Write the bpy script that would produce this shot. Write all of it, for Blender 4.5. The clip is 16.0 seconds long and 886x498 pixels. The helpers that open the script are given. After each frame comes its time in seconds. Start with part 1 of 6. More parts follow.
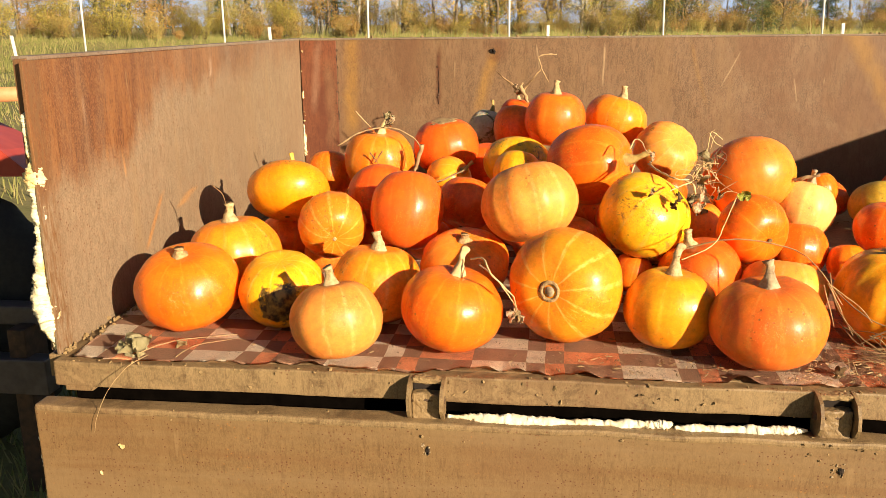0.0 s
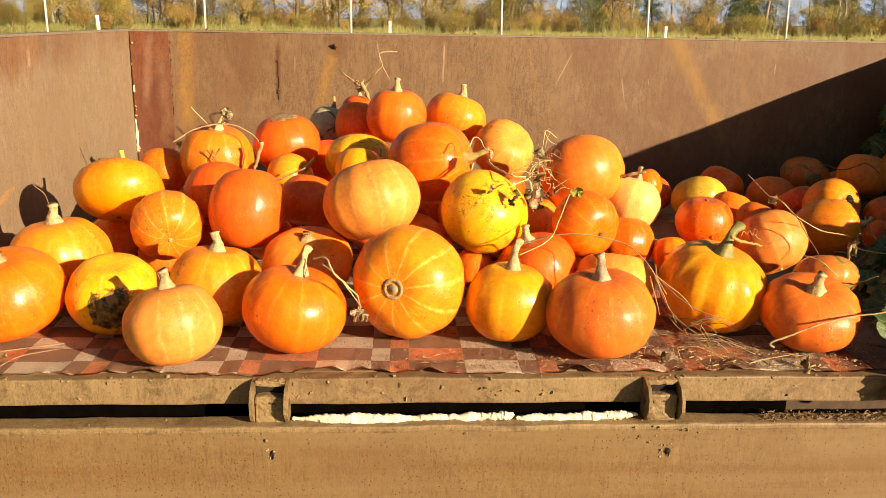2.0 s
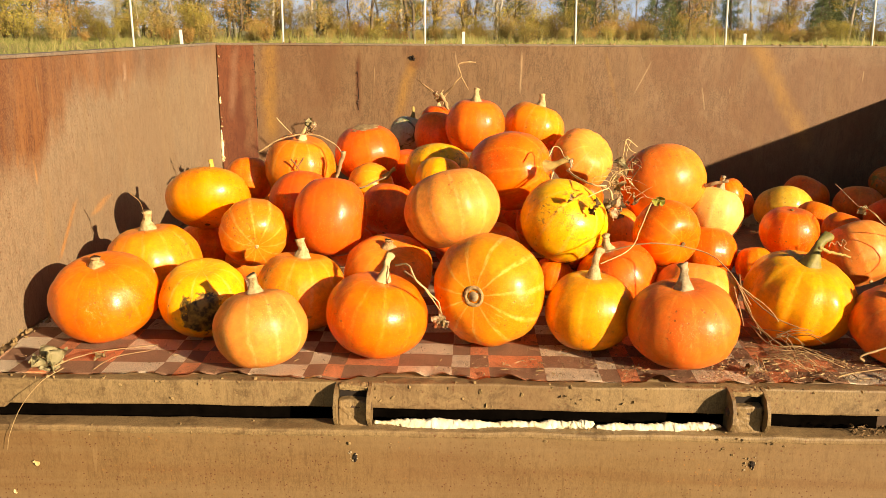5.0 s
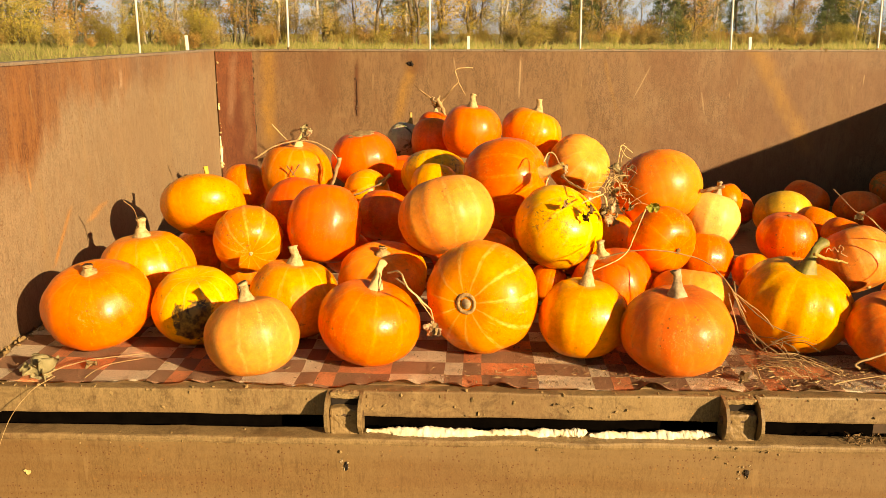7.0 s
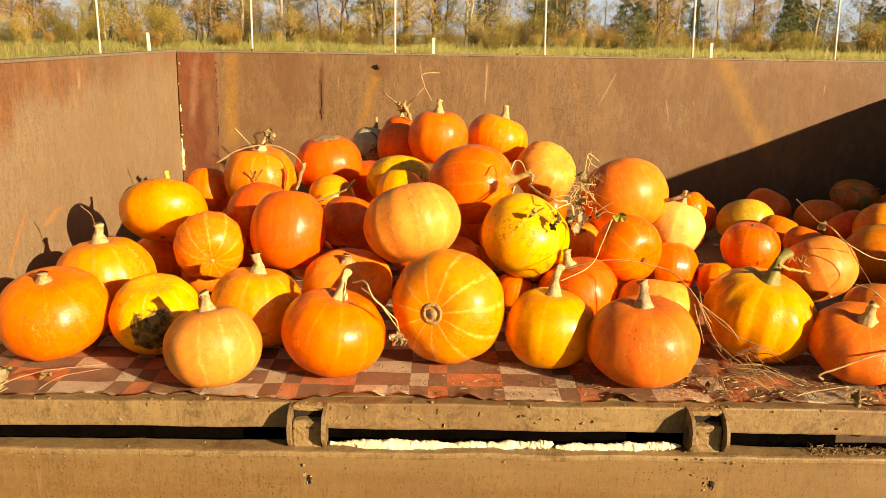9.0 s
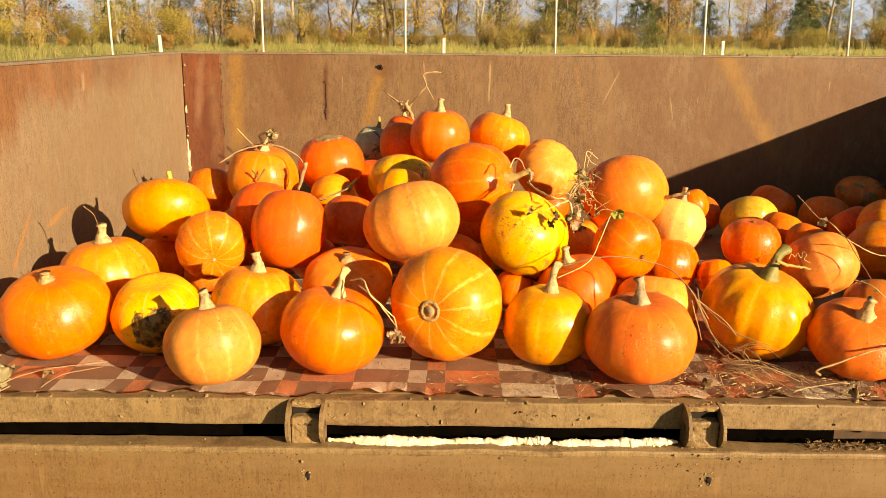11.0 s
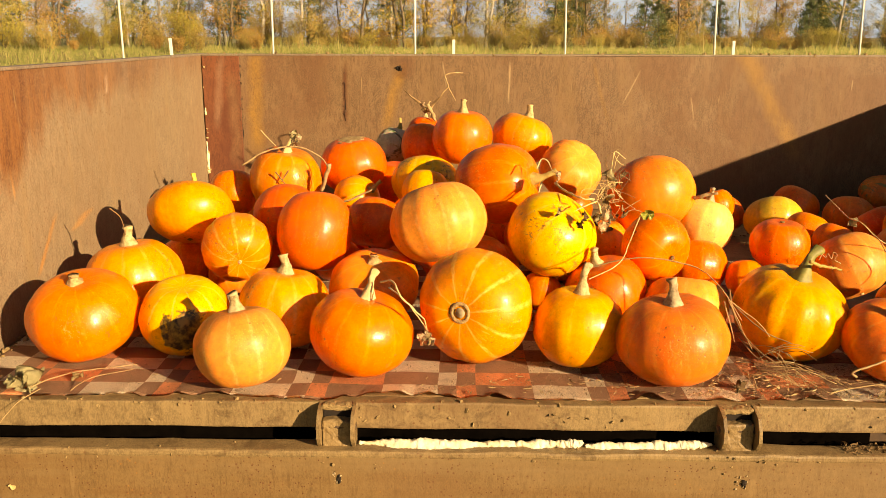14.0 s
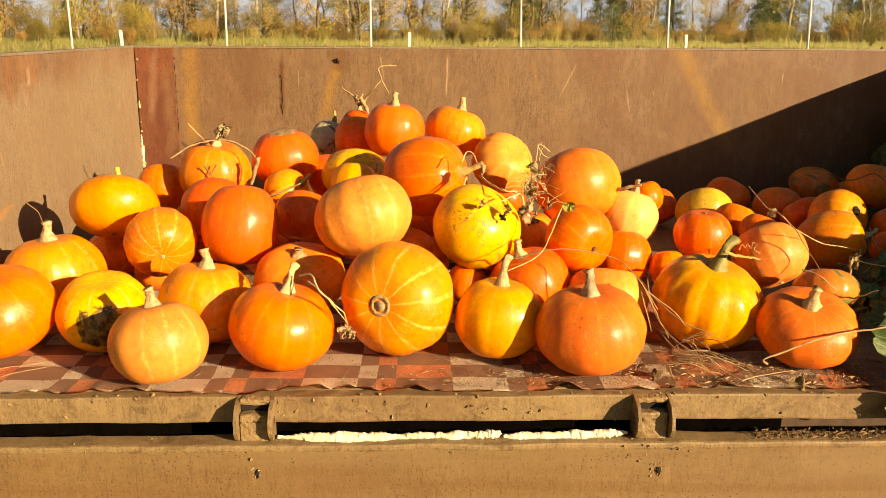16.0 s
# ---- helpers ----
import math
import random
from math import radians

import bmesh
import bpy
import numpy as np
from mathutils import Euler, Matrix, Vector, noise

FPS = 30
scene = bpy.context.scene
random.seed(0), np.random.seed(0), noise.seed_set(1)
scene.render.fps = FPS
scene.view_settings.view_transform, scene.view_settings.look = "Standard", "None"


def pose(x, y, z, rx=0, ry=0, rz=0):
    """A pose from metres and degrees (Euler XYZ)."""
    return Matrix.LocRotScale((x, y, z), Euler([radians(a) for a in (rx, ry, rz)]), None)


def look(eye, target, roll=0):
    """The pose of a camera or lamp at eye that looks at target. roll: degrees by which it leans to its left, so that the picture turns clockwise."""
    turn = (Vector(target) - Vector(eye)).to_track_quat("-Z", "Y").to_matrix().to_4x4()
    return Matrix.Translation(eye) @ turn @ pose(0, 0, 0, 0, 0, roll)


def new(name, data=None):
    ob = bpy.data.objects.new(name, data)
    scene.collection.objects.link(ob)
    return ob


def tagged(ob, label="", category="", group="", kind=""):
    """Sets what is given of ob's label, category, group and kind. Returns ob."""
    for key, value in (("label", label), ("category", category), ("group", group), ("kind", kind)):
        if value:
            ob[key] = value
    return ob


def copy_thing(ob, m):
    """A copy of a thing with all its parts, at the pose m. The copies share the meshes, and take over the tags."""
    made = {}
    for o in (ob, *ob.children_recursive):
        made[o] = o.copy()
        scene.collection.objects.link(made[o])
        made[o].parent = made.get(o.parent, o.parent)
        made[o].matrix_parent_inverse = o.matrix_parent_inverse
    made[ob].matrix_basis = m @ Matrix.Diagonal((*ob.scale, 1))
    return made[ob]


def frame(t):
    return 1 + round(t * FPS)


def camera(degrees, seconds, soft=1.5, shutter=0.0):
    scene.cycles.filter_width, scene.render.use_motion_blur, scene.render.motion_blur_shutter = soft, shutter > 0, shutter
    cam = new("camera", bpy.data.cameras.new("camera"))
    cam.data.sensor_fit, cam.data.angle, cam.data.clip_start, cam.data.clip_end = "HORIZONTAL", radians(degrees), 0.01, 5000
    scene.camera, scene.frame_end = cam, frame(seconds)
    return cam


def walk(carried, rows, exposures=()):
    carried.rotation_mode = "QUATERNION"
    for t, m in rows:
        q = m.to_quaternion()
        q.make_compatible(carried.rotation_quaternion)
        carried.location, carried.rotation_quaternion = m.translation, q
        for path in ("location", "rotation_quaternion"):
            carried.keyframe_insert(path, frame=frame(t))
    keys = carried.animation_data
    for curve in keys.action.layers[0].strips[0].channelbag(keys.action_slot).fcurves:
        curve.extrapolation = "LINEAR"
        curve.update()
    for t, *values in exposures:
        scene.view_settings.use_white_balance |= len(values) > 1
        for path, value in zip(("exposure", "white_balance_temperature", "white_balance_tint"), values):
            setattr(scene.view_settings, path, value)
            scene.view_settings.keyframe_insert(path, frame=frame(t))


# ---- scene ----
cam = camera(54.3, 16.0, soft=0.8)
PATH = [
    (0, (1.004, -1.564, 1.76), (0.757, 0.355, 1.253), -0.6),
    (0.5, (1.027, -1.564, 1.769), (1.024, 0.37, 1.258), 1.0),
    (1, (1.041, -1.563, 1.773), (1.153, 0.367, 1.26), 1.2),
    (1.5, (1.017, -1.563, 1.768), (1.139, 0.366, 1.254), 1.1),
    (2, (1.011, -1.56, 1.766), (1.118, 0.369, 1.249), 1.0),
    (2.5, (1.012, -1.56, 1.771), (1.103, 0.369, 1.252), 0.9),
    (3, (1.035, -1.57, 1.771), (1.122, 0.36, 1.254), 0.9),
    (3.5, (1.07, -1.581, 1.768), (1.342, 0.335, 1.264), 2.2),
    (4, (1.034, -1.587, 1.769), (1.339, 0.324, 1.264), 2.7),
    (4.5, (0.999, -1.583, 1.766), (1.0, 0.351, 1.259), 0.4),
    (4.7, (0.991, -1.581, 1.766), (0.946, 0.355, 1.265), 0.3),
    (6.8, (1.009, -1.567, 1.771), (0.93, 0.371, 1.283), 0.1),
    (7, (1.019, -1.568, 1.77), (0.947, 0.371, 1.283), -0.0),
    (7.5, (1.003, -1.553, 1.768), (0.973, 0.386, 1.278), 0.4),
    (8, (1.006, -1.537, 1.78), (1.003, 0.403, 1.292), 0.9),
    (8.2, (1.01, -1.539, 1.784), (1.019, 0.401, 1.296), 1.0),
    (10.3, (1.015, -1.545, 1.774), (1.018, 0.398, 1.299), 0.6),
    (10.5, (1.014, -1.545, 1.774), (1.002, 0.398, 1.298), 0.5),
    (11, (1.044, -1.554, 1.778), (1.027, 0.386, 1.295), 0.4),
    (11.5, (1.081, -1.543, 1.777), (1.287, 0.386, 1.291), 1.8),
    (12, (1.077, -1.541, 1.776), (1.343, 0.381, 1.29), 2.1),
    (12.5, (1.056, -1.538, 1.781), (1.312, 0.385, 1.293), 2.1),
    (13, (1.02, -1.532, 1.774), (1.163, 0.404, 1.293), 1.4),
    (13.5, (0.989, -1.536, 1.769), (1.003, 0.407, 1.296), 0.7),
    (14, (1.002, -1.543, 1.775), (0.964, 0.398, 1.295), 0.1),
    (14.5, (1.027, -1.555, 1.771), (0.98, 0.386, 1.291), 0.2),
    (15, (1.041, -1.555, 1.771), (1.011, 0.385, 1.286), 0.3),
    (15.5, (1.051, -1.556, 1.771), (1.036, 0.384, 1.284), 0.3),
    (16, (1.082, -1.546, 1.775), (1.137, 0.391, 1.28), 0.3),
]
walk(cam, [(t, look(eye, target, roll)) for t, eye, target, roll in PATH],
     [(0, 1.07, 6600, 10), (3.5, 1.05, 7200, 10), (4.6, 1.04, 7200, 10), (7, 1.01, 9300, 10), (8, 1.03, 8600, 10), (10.5, 1.03, 8400, 10), (12.3, 1.04, 7000, 10), (14, 1.01, 9000, 10), (16, 1.04, 8300, 10)])

# ---- light ----
SUN = Vector((1.0, -0.90, 0.40)).normalized()          # towards the sun
world = bpy.data.worlds.new("world")
scene.world = world
world.use_nodes = True
wn = world.node_tree
sky = wn.nodes.new("ShaderNodeTexSky")
sky.sky_type = "NISHITA"
sky.sun_disc = False
sky.sun_elevation = math.asin(SUN.z)
sky.sun_rotation = math.atan2(SUN.x, SUN.y)
wn.links.new(sky.outputs[0], wn.nodes["Background"].inputs[0])
wn.nodes["Background"].inputs[1].default_value = 0.029
sun = new("sun", bpy.data.lights.new("sun", "SUN"))
sun.data.energy, sun.data.angle, sun.data.color = 5.0, radians(0.53), (1.0, 0.80, 0.55)
sun.matrix_world = SUN.to_track_quat("Z", "Y").to_matrix().to_4x4()


# ---- materials ----
class Mat:
    """A small builder of node materials."""

    def __init__(self, name, rough=0.6, metal=0.0):
        self.m = bpy.data.materials.new(name)
        self.m.use_nodes = True
        self.t = self.m.node_tree
        self.b = self.t.nodes["Principled BSDF"]
        self.b.inputs["Roughness"].default_value = rough
        self.b.inputs["Metallic"].default_value = metal
        self.c = self.t.nodes.new("ShaderNodeTexCoord")

    def put(self, socket, value):
        if isinstance(value, bpy.types.NodeSocket):
            self.t.links.new(value, socket)
        elif isinstance(value, tuple) and len(value) == 3 and socket.type == "RGBA":
            socket.default_value = (*value, 1)
        else:
            socket.default_value = value

    def co(self, kind="Object", scale=(1, 1, 1)):
        n = self.t.nodes.new("ShaderNodeMapping")
        n.inputs["Scale"].default_value = scale
        self.t.links.new(self.c.outputs[kind], n.inputs["Vector"])
        return n.outputs[0]

    def noise(self, scale, detail=4.0, rough=0.6, vec=None, dist=0.0):
        n = self.t.nodes.new("ShaderNodeTexNoise")
        n.inputs["Scale"].default_value, n.inputs["Detail"].default_value = scale, detail
        n.inputs["Roughness"].default_value, n.inputs["Distortion"].default_value = rough, dist
        self.t.links.new(vec or self.c.outputs["Object"], n.inputs["Vector"])
        return n.outputs["Fac"]

    def cells(self, scale, vec=None, feature="F1"):
        n = self.t.nodes.new("ShaderNodeTexVoronoi")
        n.feature = feature
        n.inputs["Scale"].default_value = scale
        self.t.links.new(vec or self.c.outputs["Object"], n.inputs["Vector"])
        return n.outputs["Distance"]

    def ramp(self, fac, lo, hi, a=0.0, b=1.0):
        n = self.t.nodes.new("ShaderNodeMapRange")
        n.clamp = True
        for k, v in zip(("From Min", "From Max", "To Min", "To Max"), (lo, hi, a, b)):
            n.inputs[k].default_value = v
        self.t.links.new(fac, n.inputs["Value"])
        return n.outputs[0]

    def mix(self, fac, a, b):
        n = self.t.nodes.new("ShaderNodeMix")
        n.data_type = "RGBA"
        self.put(n.inputs[0], fac)
        self.put(n.inputs[6], a)
        self.put(n.inputs[7], b)
        return n.outputs[2]

    def op(self, kind, a, b=0.0):
        n = self.t.nodes.new("ShaderNodeMath")
        n.operation = kind
        self.put(n.inputs[0], a)
        self.put(n.inputs[1], b)
        return n.outputs[0]

    def split(self, vec):
        n = self.t.nodes.new("ShaderNodeSeparateXYZ")
        self.t.links.new(vec, n.inputs[0])
        return n.outputs

    def random(self):
        return self.t.nodes.new("ShaderNodeObjectInfo").outputs["Random"]

    def island(self):
        return self.t.nodes.new("ShaderNodeNewGeometry").outputs["Random Per Island"]

    def hue(self, colour, value, sat=1.0, h=0.5):
        n = self.t.nodes.new("ShaderNodeHueSaturation")
        self.put(n.inputs["Hue"], h)
        self.put(n.inputs["Saturation"], sat)
        self.put(n.inputs["Value"], value)
        self.put(n.inputs["Color"], colour)
        return n.outputs[0]

    def bump(self, height, strength=0.3, distance=0.002):
        n = self.t.nodes.new("ShaderNodeBump")
        n.inputs["Strength"].default_value, n.inputs["Distance"].default_value = strength, distance
        self.t.links.new(height, n.inputs["Height"])
        self.t.links.new(n.outputs[0], self.b.inputs["Normal"])
        self.t.links.new(n.outputs[0], self.b.inputs["Coat Normal"])

    def done(self, colour, rough=None):
        self.put(self.b.inputs["Base Color"], colour)
        if rough is not None:
            self.put(self.b.inputs["Roughness"], rough)
        return self.m


def wall_material(name, base, rust, amount, grime, stains=(), low=0.0, blotch=0.0, contrast=1.0, worn=None):
    """Brown painted sheet steel: grain drawn downwards, rust in streaks, dried mud low down."""
    k = Mat(name, 0.55)
    streak = k.noise(9, 5, 0.65, k.co("Object", (1, 1, 0.12)))
    patch = k.noise(2.3, 5, 0.65, dist=0.4)
    fine = k.noise(380, 3, 0.7, k.co("Object", (1, 1, 0.55)))
    grain = k.noise(46, 5, 0.75, k.co("Object", (1, 1, 0.4)))
    drawn = k.noise(170, 4, 0.7, k.co("Object", (1, 1, 0.16)))
    c = k.mix(k.ramp(fine, 0.42, 0.58), tuple(v * (1 - 0.32 * contrast) for v in base), tuple(v * (1 + 0.28 * contrast) for v in base))
    c = k.mix(k.ramp(grain, 0.46, 0.60, 0, 0.55 * contrast), c, tuple(v * 1.38 for v in base))
    c = k.mix(k.ramp(drawn, 0.53, 0.66, 0, 0.55), c, tuple(v * 0.62 for v in rust))
    c = k.mix(k.ramp(patch, 0.45, 0.60, 0, amount), c, rust)
    c = k.mix(k.ramp(streak, 0.54, 0.68, 0, 0.42), c, grime)
    x, y, z = k.split(k.c.outputs["Object"])
    wob = k.op("MULTIPLY", k.op("SUBTRACT", k.noise(11, 4), 0.5), 0.05)
    for axis, x0, lean, z0, wide, high, colour, force in stains:
        # a run of rust or rust water: centre line, slant, centre height, half width and half height
        along = k.op("SUBTRACT", k.op("ADD", (x, y)[axis], k.op("MULTIPLY", wob, min(1.0, wide / 0.04))), k.op("ADD", x0, k.op("MULTIPLY", k.op("SUBTRACT", z, z0), lean)))
        m = k.op("MULTIPLY", k.ramp(k.op("ABSOLUTE", along), wide, wide * 0.2), k.ramp(k.op("ABSOLUTE", k.op("SUBTRACT", z, z0)), high, high * 0.6))
        c = k.mix(k.op("MULTIPLY", k.op("MULTIPLY", m, force), k.ramp(k.op("ADD", k.op("MULTIPLY", streak, 0.6), k.op("MULTIPLY", grain, 0.4)), 0.34, 0.52, 0.2, 1)), c, k.mix(k.ramp(fine, 0.40, 0.60), tuple(v * 0.78 for v in colour), tuple(v * 1.12 for v in colour)))
    if worn:
        c = worn(k, c, y, z, fine, streak, drawn)
    if low:
        # pale scratches, long and short, running down the sheet
        for n, (thin, long) in enumerate(((120, 0.05), (60, 0.10))):
            mark = k.noise(1.0, 2, 0.5, k.co("Object", (thin, thin, thin * long)))
            c = k.mix(k.op("MULTIPLY", k.ramp(mark, 0.70, 0.74, 0, low), k.ramp(k.noise(5 + 3 * n), 0.48, 0.56)), c, (0.42, 0.29, 0.15))
    if blotch:
        # worn-through spots and smears of dried mud
        c = k.mix(k.ramp(k.noise(15, 7, 0.7, k.co("Object", (1, 1, 1.6)), 0.6), 0.53, 0.60, 0, blotch), c, tuple(v * 0.45 for v in rust))
        c = k.mix(k.ramp(k.noise(22, 7, 0.75, None, 0.5), 0.55, 0.62, 0, blotch), c, tuple(v * 1.45 for v in base))
    speck = k.cells(85)
    c = k.mix(k.op("MULTIPLY", k.ramp(speck, 0.22, 0.12, 0, 0.8), k.ramp(k.noise(6, 5), 0.44, 0.56)), c, (0.12, 0.045, 0.02))
    k.bump(k.op("ADD", k.op("MULTIPLY", grain, 0.6), k.noise(26)), 0.3, 0.002)
    return k.done(c, k.ramp(patch, 0.3, 0.7, 0.48, 0.7))


OCHRE, RED, PALE = (0.27, 0.145, 0.036), (0.105, 0.036, 0.015), (0.46, 0.33, 0.19)


def rusted_corner(k, c, y, z, fine, streak, drawn):
    """Bare rust over the upper front of the end wall, thinning out towards the back along the top."""
    line = k.op("ADD", k.ramp(y, -0.55, -0.34, 1.45, 1.57), k.ramp(y, -0.34, 0.9, 0.0, 0.08))
    up = k.op("ADD", k.op("SUBTRACT", z, line), k.op("MULTIPLY", k.op("SUBTRACT", k.noise(6, 5, 0.65, k.co("Object", (1, 1, 0.45))), 0.5), 0.28))
    m = k.op("MULTIPLY", k.ramp(up, -0.03, 0.05), k.ramp(y, -0.5, 0.5, 0.95, 0.45))
    tone = k.mix(k.ramp(k.noise(14, 5, 0.7, k.co("Object", (1, 1, 0.12))), 0.40, 0.60), (0.090, 0.028, 0.012), (0.215, 0.085, 0.026))
    tone = k.mix(k.ramp(fine, 0.45, 0.60, 0, 0.7), tone, (0.25, 0.125, 0.05))
    tone = k.mix(k.ramp(drawn, 0.54, 0.62, 0, 0.7), tone, (0.075, 0.024, 0.010))
    c = k.mix(k.op("MULTIPLY", m, k.ramp(streak, 0.30, 0.50, 0.55, 1.0)), c, tone)
    # a bare steel-brown rim along the very front
    return k.mix(k.op("MULTIPLY", k.ramp(y, -0.82, -0.87), k.ramp(drawn, 0.40, 0.60)), c, (0.16, 0.085, 0.038))


def speckled(k, c, y, z, fine, streak, drawn):
    """Fine orange and dark red rust spots, denser towards the foot, and faint bands along the sheet."""
    band = k.noise(5, 5, 0.65, k.co("Object", (0.12, 1, 2.2)), 0.3)
    c = k.mix(k.ramp(band, 0.46, 0.62, 0, 0.55), c, (0.215, 0.145, 0.075))
    c = k.mix(k.ramp(band, 0.46, 0.34, 0, 0.45), c, (0.145, 0.070, 0.026))
    c = k.mix(k.op("MULTIPLY", k.ramp(k.cells(75), 0.17, 0.08), k.ramp(k.noise(4, 4), 0.45, 0.62, 0, 0.6)), c, (0.33, 0.14, 0.035))
    return k.mix(k.op("MULTIPLY", k.ramp(k.cells(105), 0.20, 0.12), k.ramp(k.noise(5, 4), 0.38, 0.55, 0, 0.9)), c, (0.085, 0.020, 0.008))


M_BACK = wall_material("brown_back_panel", (0.158, 0.095, 0.050), (0.135, 0.060, 0.027), 0.6, (0.21, 0.125, 0.055), (
    (0, -1.335, 0.04, 1.53, 0.040, 0.24, OCHRE, 0.95), (0, -0.80, 0.25, 1.54, 0.032, 0.14, OCHRE, 0.85),
    (0, 0.645, -0.57, 1.545, 0.055, 0.26, OCHRE, 0.75), (0, 0.00, -0.3, 1.57, 0.012, 0.14, OCHRE, 0.35),
    (0, 1.25, 0.2, 1.62, 0.24, 0.14, RED, 0.7), (0, -1.10, 0.1, 1.60, 0.10, 0.14, RED, 0.35),
    (0, -0.985, 0.02, 1.55, 0.014, 0.13, RED, 0.9), (0, -0.76, 0.1, 1.655, 0.05, 0.05, RED, 0.6),
    (0, -0.35, 0.01, 1.60, 0.005, 0.085, PALE, 0.6), (0, -0.60, -0.15, 1.63, 0.004, 0.05, PALE, 0.5),
    (0, 0.12, 0.5, 1.58, 0.004, 0.07, PALE, 0.4), (0, 0.36, -0.2, 1.50, 0.004, 0.05, PALE, 0.4)), 0.35)
M_END = wall_material("brown_end_panel", (0.225, 0.165, 0.108), (0.20, 0.126, 0.072), 0.4, (0.26, 0.176, 0.092), (
    (1, -0.42, 0.9, 1.28, 0.016, 0.07, (0.40, 0.19, 0.06), 0.9), (1, -0.22, 2.6, 1.30, 0.05, 0.02, (0.38, 0.20, 0.08), 0.8),
    (1, -0.70, 0.0, 1.585, 0.008, 0.035, (0.55, 0.45, 0.34), 0.9), (1, 0.02, 0.1, 1.64, 0.014, 0.03, (0.55, 0.45, 0.34), 0.9),
    (1, -0.62, 0.1, 1.50, 0.008, 0.04, (0.48, 0.26, 0.10), 0.8), (1, -0.55, -0.1, 1.46, 0.007, 0.05, (0.48, 0.26, 0.10), 0.8)), 0.3, 0.0, 0.7, rusted_corner)
M_CAP = wall_material("worn_top_edge", (0.20, 0.16, 0.12), (0.17, 0.10, 0.06), 0.5, (0.26, 0.18, 0.10))
M_WALL = wall_material("brown_panel", (0.15, 0.09, 0.05), (0.12, 0.052, 0.024), 0.55, (0.19, 0.10, 0.04))
M_PLATE = wall_material("rusty_red_plate", (0.150, 0.050, 0.022), (0.095, 0.026, 0.012), 0.8, (0.21, 0.098, 0.046), (
    (0, -1.475, 0.12, 1.56, 0.022, 0.16, (0.24, 0.13, 0.08), 0.7), (0, -1.42, 0.0, 1.45, 0.03, 0.20, (0.20, 0.11, 0.055), 0.8)), 0.3)
M_GATE = wall_material("brown_gate", (0.172, 0.104, 0.045), (0.150, 0.078, 0.030), 0.5, (0.19, 0.118, 0.05), (), 0.12, 0.06, 0.45, speckled)
M_RAIL = wall_material("muddy_rail", (0.212, 0.146, 0.073), (0.150, 0.080, 0.036), 0.55, (0.29, 0.200, 0.098), (), 0.2, 0.45, 0.7)


def mud_material():
    k = Mat("dried_mud", 0.9)
    n = k.noise(60, 6, 0.7)
    k.bump(n, 0.9, 0.006)
    return k.done(k.mix(n, (0.17, 0.115, 0.05), (0.36, 0.25, 0.12)))


def foam_material(name, a, b):
    k = Mat(name, 0.85)
    k.b.inputs["Subsurface Weight"].default_value = 0.0
    n = k.noise(24, 5, 0.6)
    k.bump(k.noise(120, 4), 0.6, 0.003)
    return k.done(k.mix(k.ramp(n, 0.45, 0.7), a, b))


M_MUD = mud_material()
M_FOAM = foam_material("insulation_foam", (0.86, 0.78, 0.54), (0.76, 0.52, 0.14))
M_FOAM_WHITE = foam_material("white_foam", (0.82, 0.78, 0.64), (0.66, 0.54, 0.33))


def plain(name, a, b, rough=0.7, scale=30, bump=0.3, metal=0.0):
    k = Mat(name, rough, metal)
    n = k.noise(scale, 5, 0.65)
    k.bump(n, bump, 0.002)
    return k.done(k.mix(k.ramp(n, 0.3, 0.7), a, b))


M_DARK = plain("rusted_iron", (0.035, 0.022, 0.014), (0.10, 0.055, 0.03), 0.75)
# black that carries the shade inside slots, open seams and holes
M_HOLE = plain("black_recess_shade", (0.006, 0.004, 0.003), (0.02, 0.012, 0.008), 0.95)
# near-black without gloss: the shade in the gap under the rail, as colour
M_GAP_SHADE = plain("gap_shade", (0.0015, 0.0012, 0.001), (0.004, 0.003, 0.0025), 1.0)
M_GAP_SHADE.node_tree.nodes["Principled BSDF"].inputs["Specular IOR Level"].default_value = 0.0
M_TYRE = plain("black_rubber", (0.012, 0.012, 0.012), (0.03, 0.028, 0.025), 0.8)
M_STEM = plain("pale_stem", (0.27, 0.18, 0.07), (0.64, 0.51, 0.28), 0.8, 110, 1.0)
M_STEM_GREY = plain("grey_stem", (0.18, 0.125, 0.07), (0.50, 0.40, 0.26), 0.85, 70, 0.9)
M_STEM_GREEN = plain("green_stem", (0.09, 0.09, 0.02), (0.27, 0.24, 0.06), 0.6, 50, 0.5)
M_STEM_YELLOW = plain("yellow_stem", (0.55, 0.35, 0.04), (0.70, 0.50, 0.10), 0.6, 50, 0.5)
M_STEM_OLIVE = plain("olive_stem", (0.24, 0.17, 0.04), (0.50, 0.37, 0.12), 0.7, 70, 0.7)
M_CORK = plain("cork", (0.20, 0.115, 0.045), (0.58, 0.40, 0.19), 0.9, 140, 1.0)
M_STRAW = plain("straw_vine", (0.45, 0.32, 0.13), (0.74, 0.58, 0.32), 0.85, 60, 0.4)
M_VINE = plain("dried_vine", (0.22, 0.13, 0.055), (0.52, 0.38, 0.20), 0.85, 40, 0.4)
M_VINE_DARK = plain("dark_dried_vine", (0.09, 0.05, 0.02), (0.26, 0.16, 0.07), 0.85, 40, 0.4)
M_SCAB = plain("brown_scab", (0.06, 0.035, 0.012), (0.24, 0.15, 0.05), 0.9, 80, 0.9)


